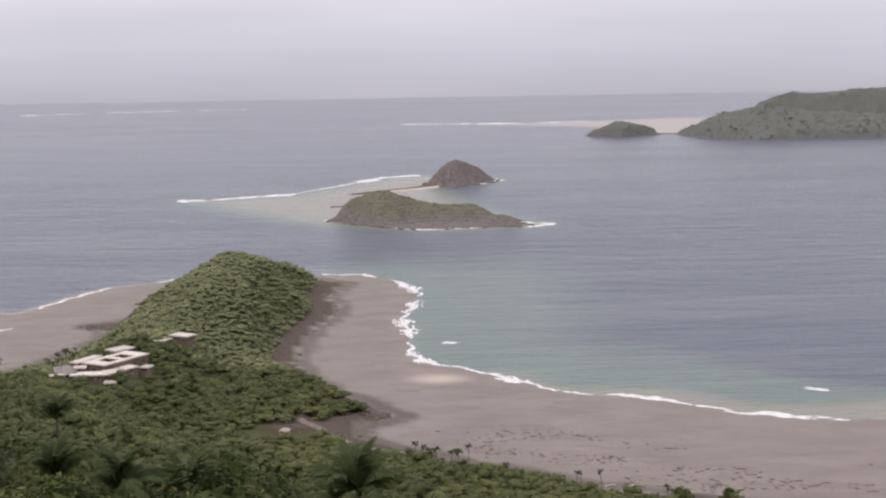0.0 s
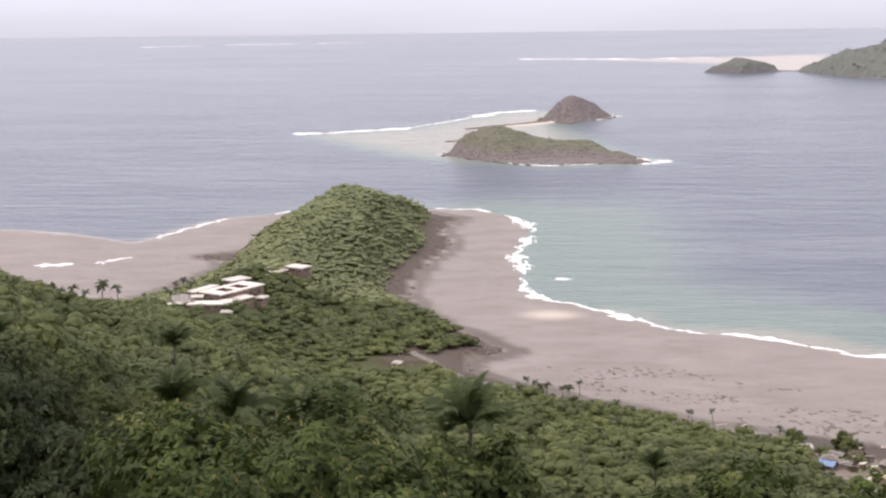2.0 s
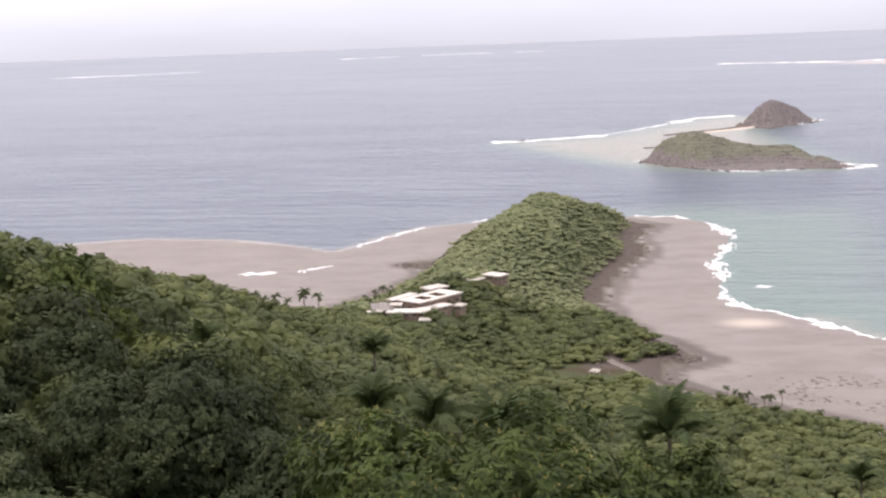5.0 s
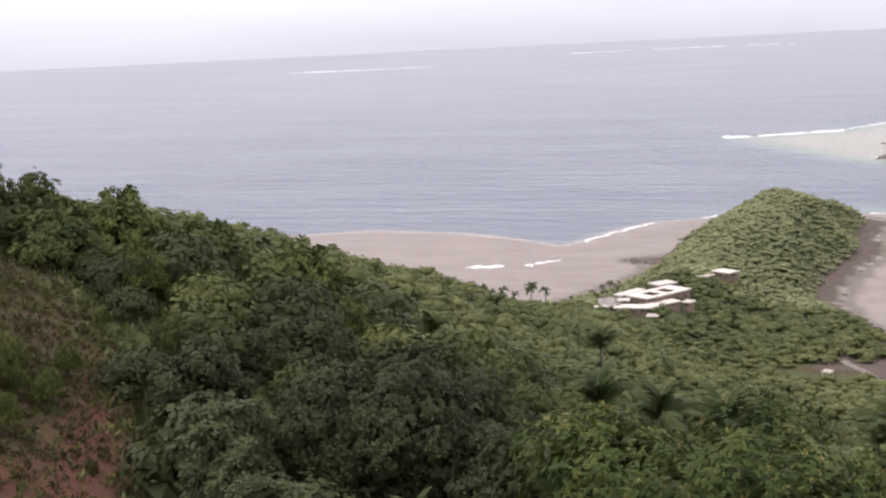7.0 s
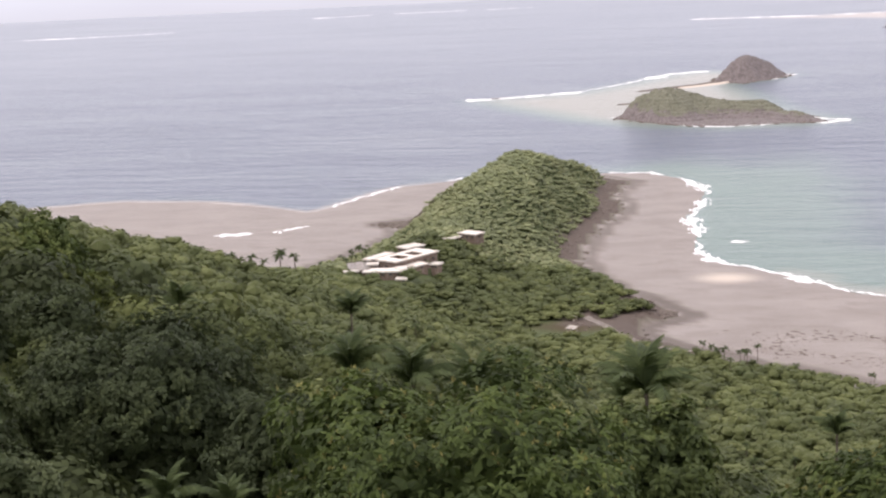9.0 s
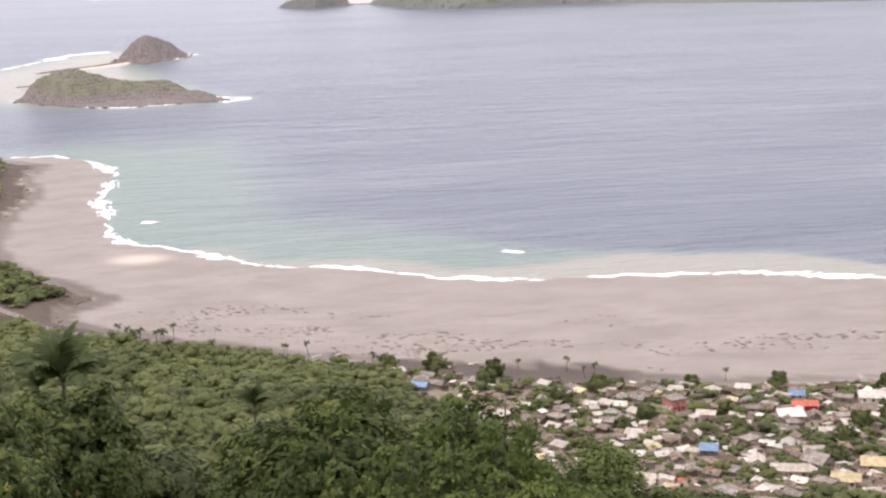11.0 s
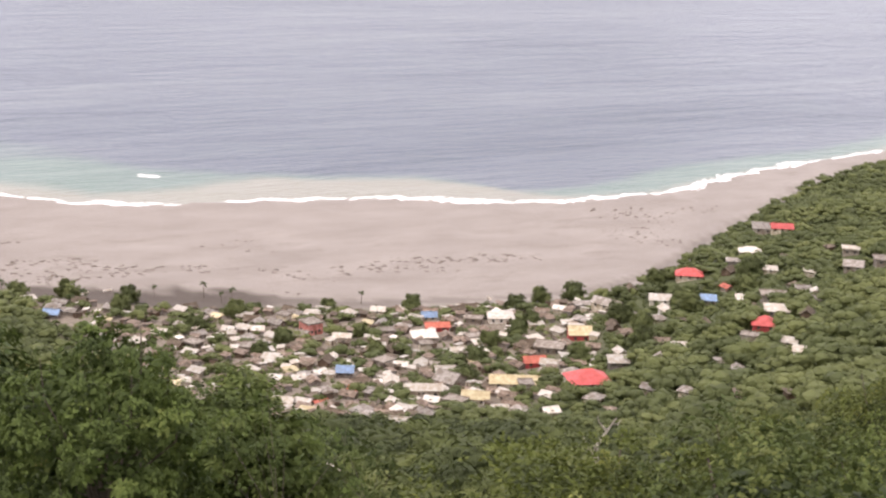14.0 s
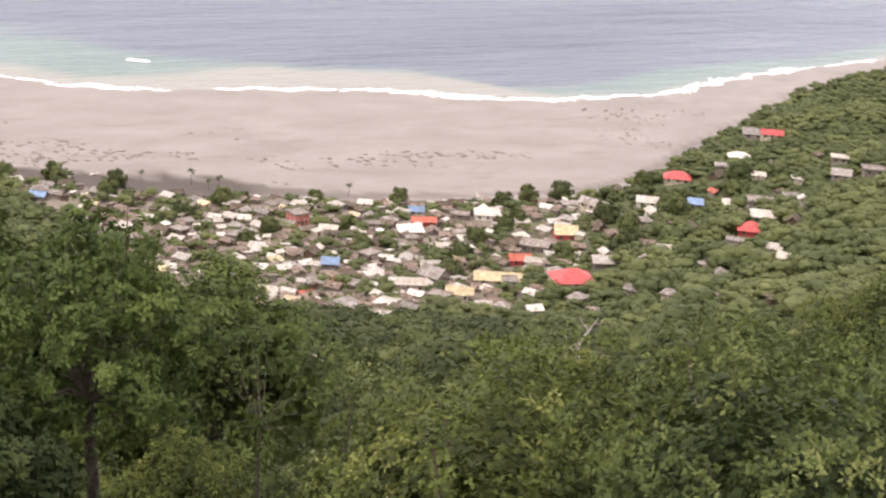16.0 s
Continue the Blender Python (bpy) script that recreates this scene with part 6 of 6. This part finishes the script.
# concrete road down to the bay
_c = ROAD
_t = np.linspace(0, 1, 40)
_s = np.linspace(0, 1, len(_c))
_q = np.column_stack([np.interp(_t, _s, _c[:, 0]), np.interp(_t, _s, _c[:, 1])])
_dd = np.gradient(_q, axis=0)
_dd /= np.hypot(*_dd.T)[:, None]
_nn = np.column_stack([-_dd[:, 1], _dd[:, 0]])
_L, _R = _q + _nn * 2.2, _q - _nn * 2.2
_z = np.maximum(np.maximum(land(_L)[0], land(_R)[0]), land(_q)[0]) + 0.25
_V = np.concatenate([np.column_stack([_L, _z]), np.column_stack([_R, _z]), np.column_stack([_L, _z - 1.5]), np.column_stack([_R, _z - 1.5])])
_i = np.arange(39)
_F = np.concatenate([np.stack([_i + 40, _i + 41, _i + 1, _i], 1), np.stack([_i, _i + 1, _i + 81, _i + 80], 1), np.stack([_i + 41, _i + 40, _i + 120, _i + 121], 1)])
tagged(new("road", mesh_of("road", _V, [_F], ROOFS["slab"])), "pale concrete road along the bay", "road", kind="structure")
house(5, 8, 2.8, "gable", 1.3, "pale", "lime", "small pale house beside the bay road", -55, 742, height(-55, 742) + 0.3, 30)
house(3, 4, 2.2, "mono", 0.7, "pale", "lime", "small pale-roofed hut beside the bay road", -82, 771, height(-82, 771) + 0.2, 60)
house(3, 4, 2.2, "mono", 0.6, "white", "lime", "small white hut at the end of the bay road", -84, 797, height(-84, 797) + 0.2, 40)
house(4, 6, 2.6, "gable", 1.2, "grey", "lime", "small grey-roofed house near the beach", -20, 716, height(-20, 716) + 0.3, 40)


# boats drawn up on the flat
def boat(x, y, turn, length, label):
    z = max(0.0, height(x, y))
    ob = empty("boat", x, y, z, turn)
    bm = bmesh.new()
    rings = []
    for t in (-1, -0.6, 0, 0.55, 0.9, 1.0):
        b = 0.17 * length * max(0.04, 1 - max(0, t) ** 2.2 - 0.15 * max(0, -t) ** 2)
        sheer = 0.13 * length + 0.05 * length * max(0, t) ** 2
        rings.append([bm.verts.new((t * length / 2, s * b * k, h)) for s, k, h in ((-1, 1, sheer), (-1, 0.7, 0.05), (1, 0.7, 0.05), (1, 1, sheer), (1, 0.88, sheer - 0.02), (1, 0.55, 0.2), (-1, 0.55, 0.2), (-1, 0.88, sheer - 0.02))])
    for a, b in zip(rings[:-1], rings[1:]):
        for i in range(8):
            j = (i + 1) % 8
            bm.faces.new((a[i], a[j], b[j], b[i]))
    bm.faces.new(rings[0])
    bm.faces.new(rings[-1][::-1])
    part("hull", bm, WALLS["white"], ob, "white painted hull")
    for t in (-0.5, 0.0, 0.4):
        part("thwart", add_box(bmesh.new(), t * length / 2 - 0.15, -0.13 * length, 0.09 * length, t * length / 2 + 0.15, 0.13 * length, 0.09 * length + 0.05), WALLS["wood"], ob)
    return tagged(ob, label, "boat", "boats on the flat")


for x, y, turn, ln in ((71, 682, 20, 5.0), (80, 680, 60, 5.0), (126, 651, 35, 4.5), (288, 591, 80, 4.5), (297, 587, 100, 4.5), (136, 652, 10, 4.0)):
    boat(x, y, turn, ln, "small white boat resting on the tidal flat")

# palms along the shores, small in the distance
SMALL = empty("coconut_palm")
_rg = np.random.default_rng(3)
_t = np.linspace(0, 1, 6)
V, F = tube(np.column_stack([0.5 * (1 - _t) ** 2, 0 * _t, -0.5 + 7.0 * _t]), np.interp(_t, [0, 1], [0.2, 0.11]), 5)
ob = new("trunk", mesh_of("trunk", V, [F], M_BARK, smooth=True))
ob.parent = SMALL
for i in range(12):
    ob = new("frond", FRONDS[i % 3])
    ob.parent = SMALL
    ob.matrix_basis = pose(0, 0, 6.4, _rg.uniform(-20, 20), _rg.uniform(-60, 35), i * 137.5) @ Matrix.Scale(0.72, 4)
tagged(SMALL, "slender coconut palm standing by the shore", "palm", "palms along the shore")
_spots = [(-10, 706), (-6, 706), (1, 703), (4, 701), (56, 682), (58, 686), (67, 685), (92, 655), (94, 649), (96, 652), (233, 601), (177, 620), (181, 618), (304, 574),
          (-303, 905), (-296, 903), (-289, 906), (-281, 902), (-272, 906), (-262, 905), (-306, 900), (-270, 900)]
_spots += [(-250 + 9 * k + _rg.normal(0, 3), 918 + 7.5 * k + _rg.normal(0, 5)) for k in range(8)]
_spots += [(-238 + _rg.normal(0, 5), 930 + 4.5 * k) for k in range(12)]
_spots += [(_rg.uniform(90, 200), _rg.uniform(600, 640)) for k in range(6)]
_spots += [(_rg.uniform(-150, 30), _rg.uniform(500, 730)) for k in range(60)]
for i, (x, y) in enumerate(_spots):
    m = pose(x, y, max(0.1, height(x, y)), _rg.uniform(-4, 4), _rg.uniform(-4, 4), _rg.uniform(0, 360))
    o = SMALL if i == 0 else copy_thing(SMALL, m)
    if i == 0:
        o.matrix_basis = m
    o.scale = (_rg.uniform(0.8, 1.25) * (1.9 if x < -255 else 0.8 if x > 50 else 1.0),) * 3

# large shade trees along the village front
for i, (x, y, wd) in enumerate([(318, 570, 10), (304, 573, 8), (251, 588, 6), (117, 640, 9), (140, 628, 8), (98, 650, 7), (340, 560, 8), (214, 590, 6), (285, 560, 7), (170, 575, 8), (262, 512, 7), (200, 500, 6), (228, 478, 7), (205, 530, 6), (150, 560, 7), (292, 470, 8), (175, 530, 6), (245, 500, 7), (300, 500, 9), (318, 480, 9), (280, 450, 8), (330, 505, 7), (215, 455, 6), (255, 450, 7), (160, 510, 6), (130, 600, 7), (182, 590, 6), (240, 565, 6), (275, 525, 6), (350, 490, 9), (365, 510, 9), (340, 540, 8)]):
    z = height(x, y)
    branchy_tree("tree", x, y, z + wd * 0.85, wd, wd * 0.75, LEAVES[i % 2], "green shade tree among the village houses", 200 + i, 300, 5, 1.0, 0.3, 0.7, 0.1, 10, 0.05, fill=0.2)
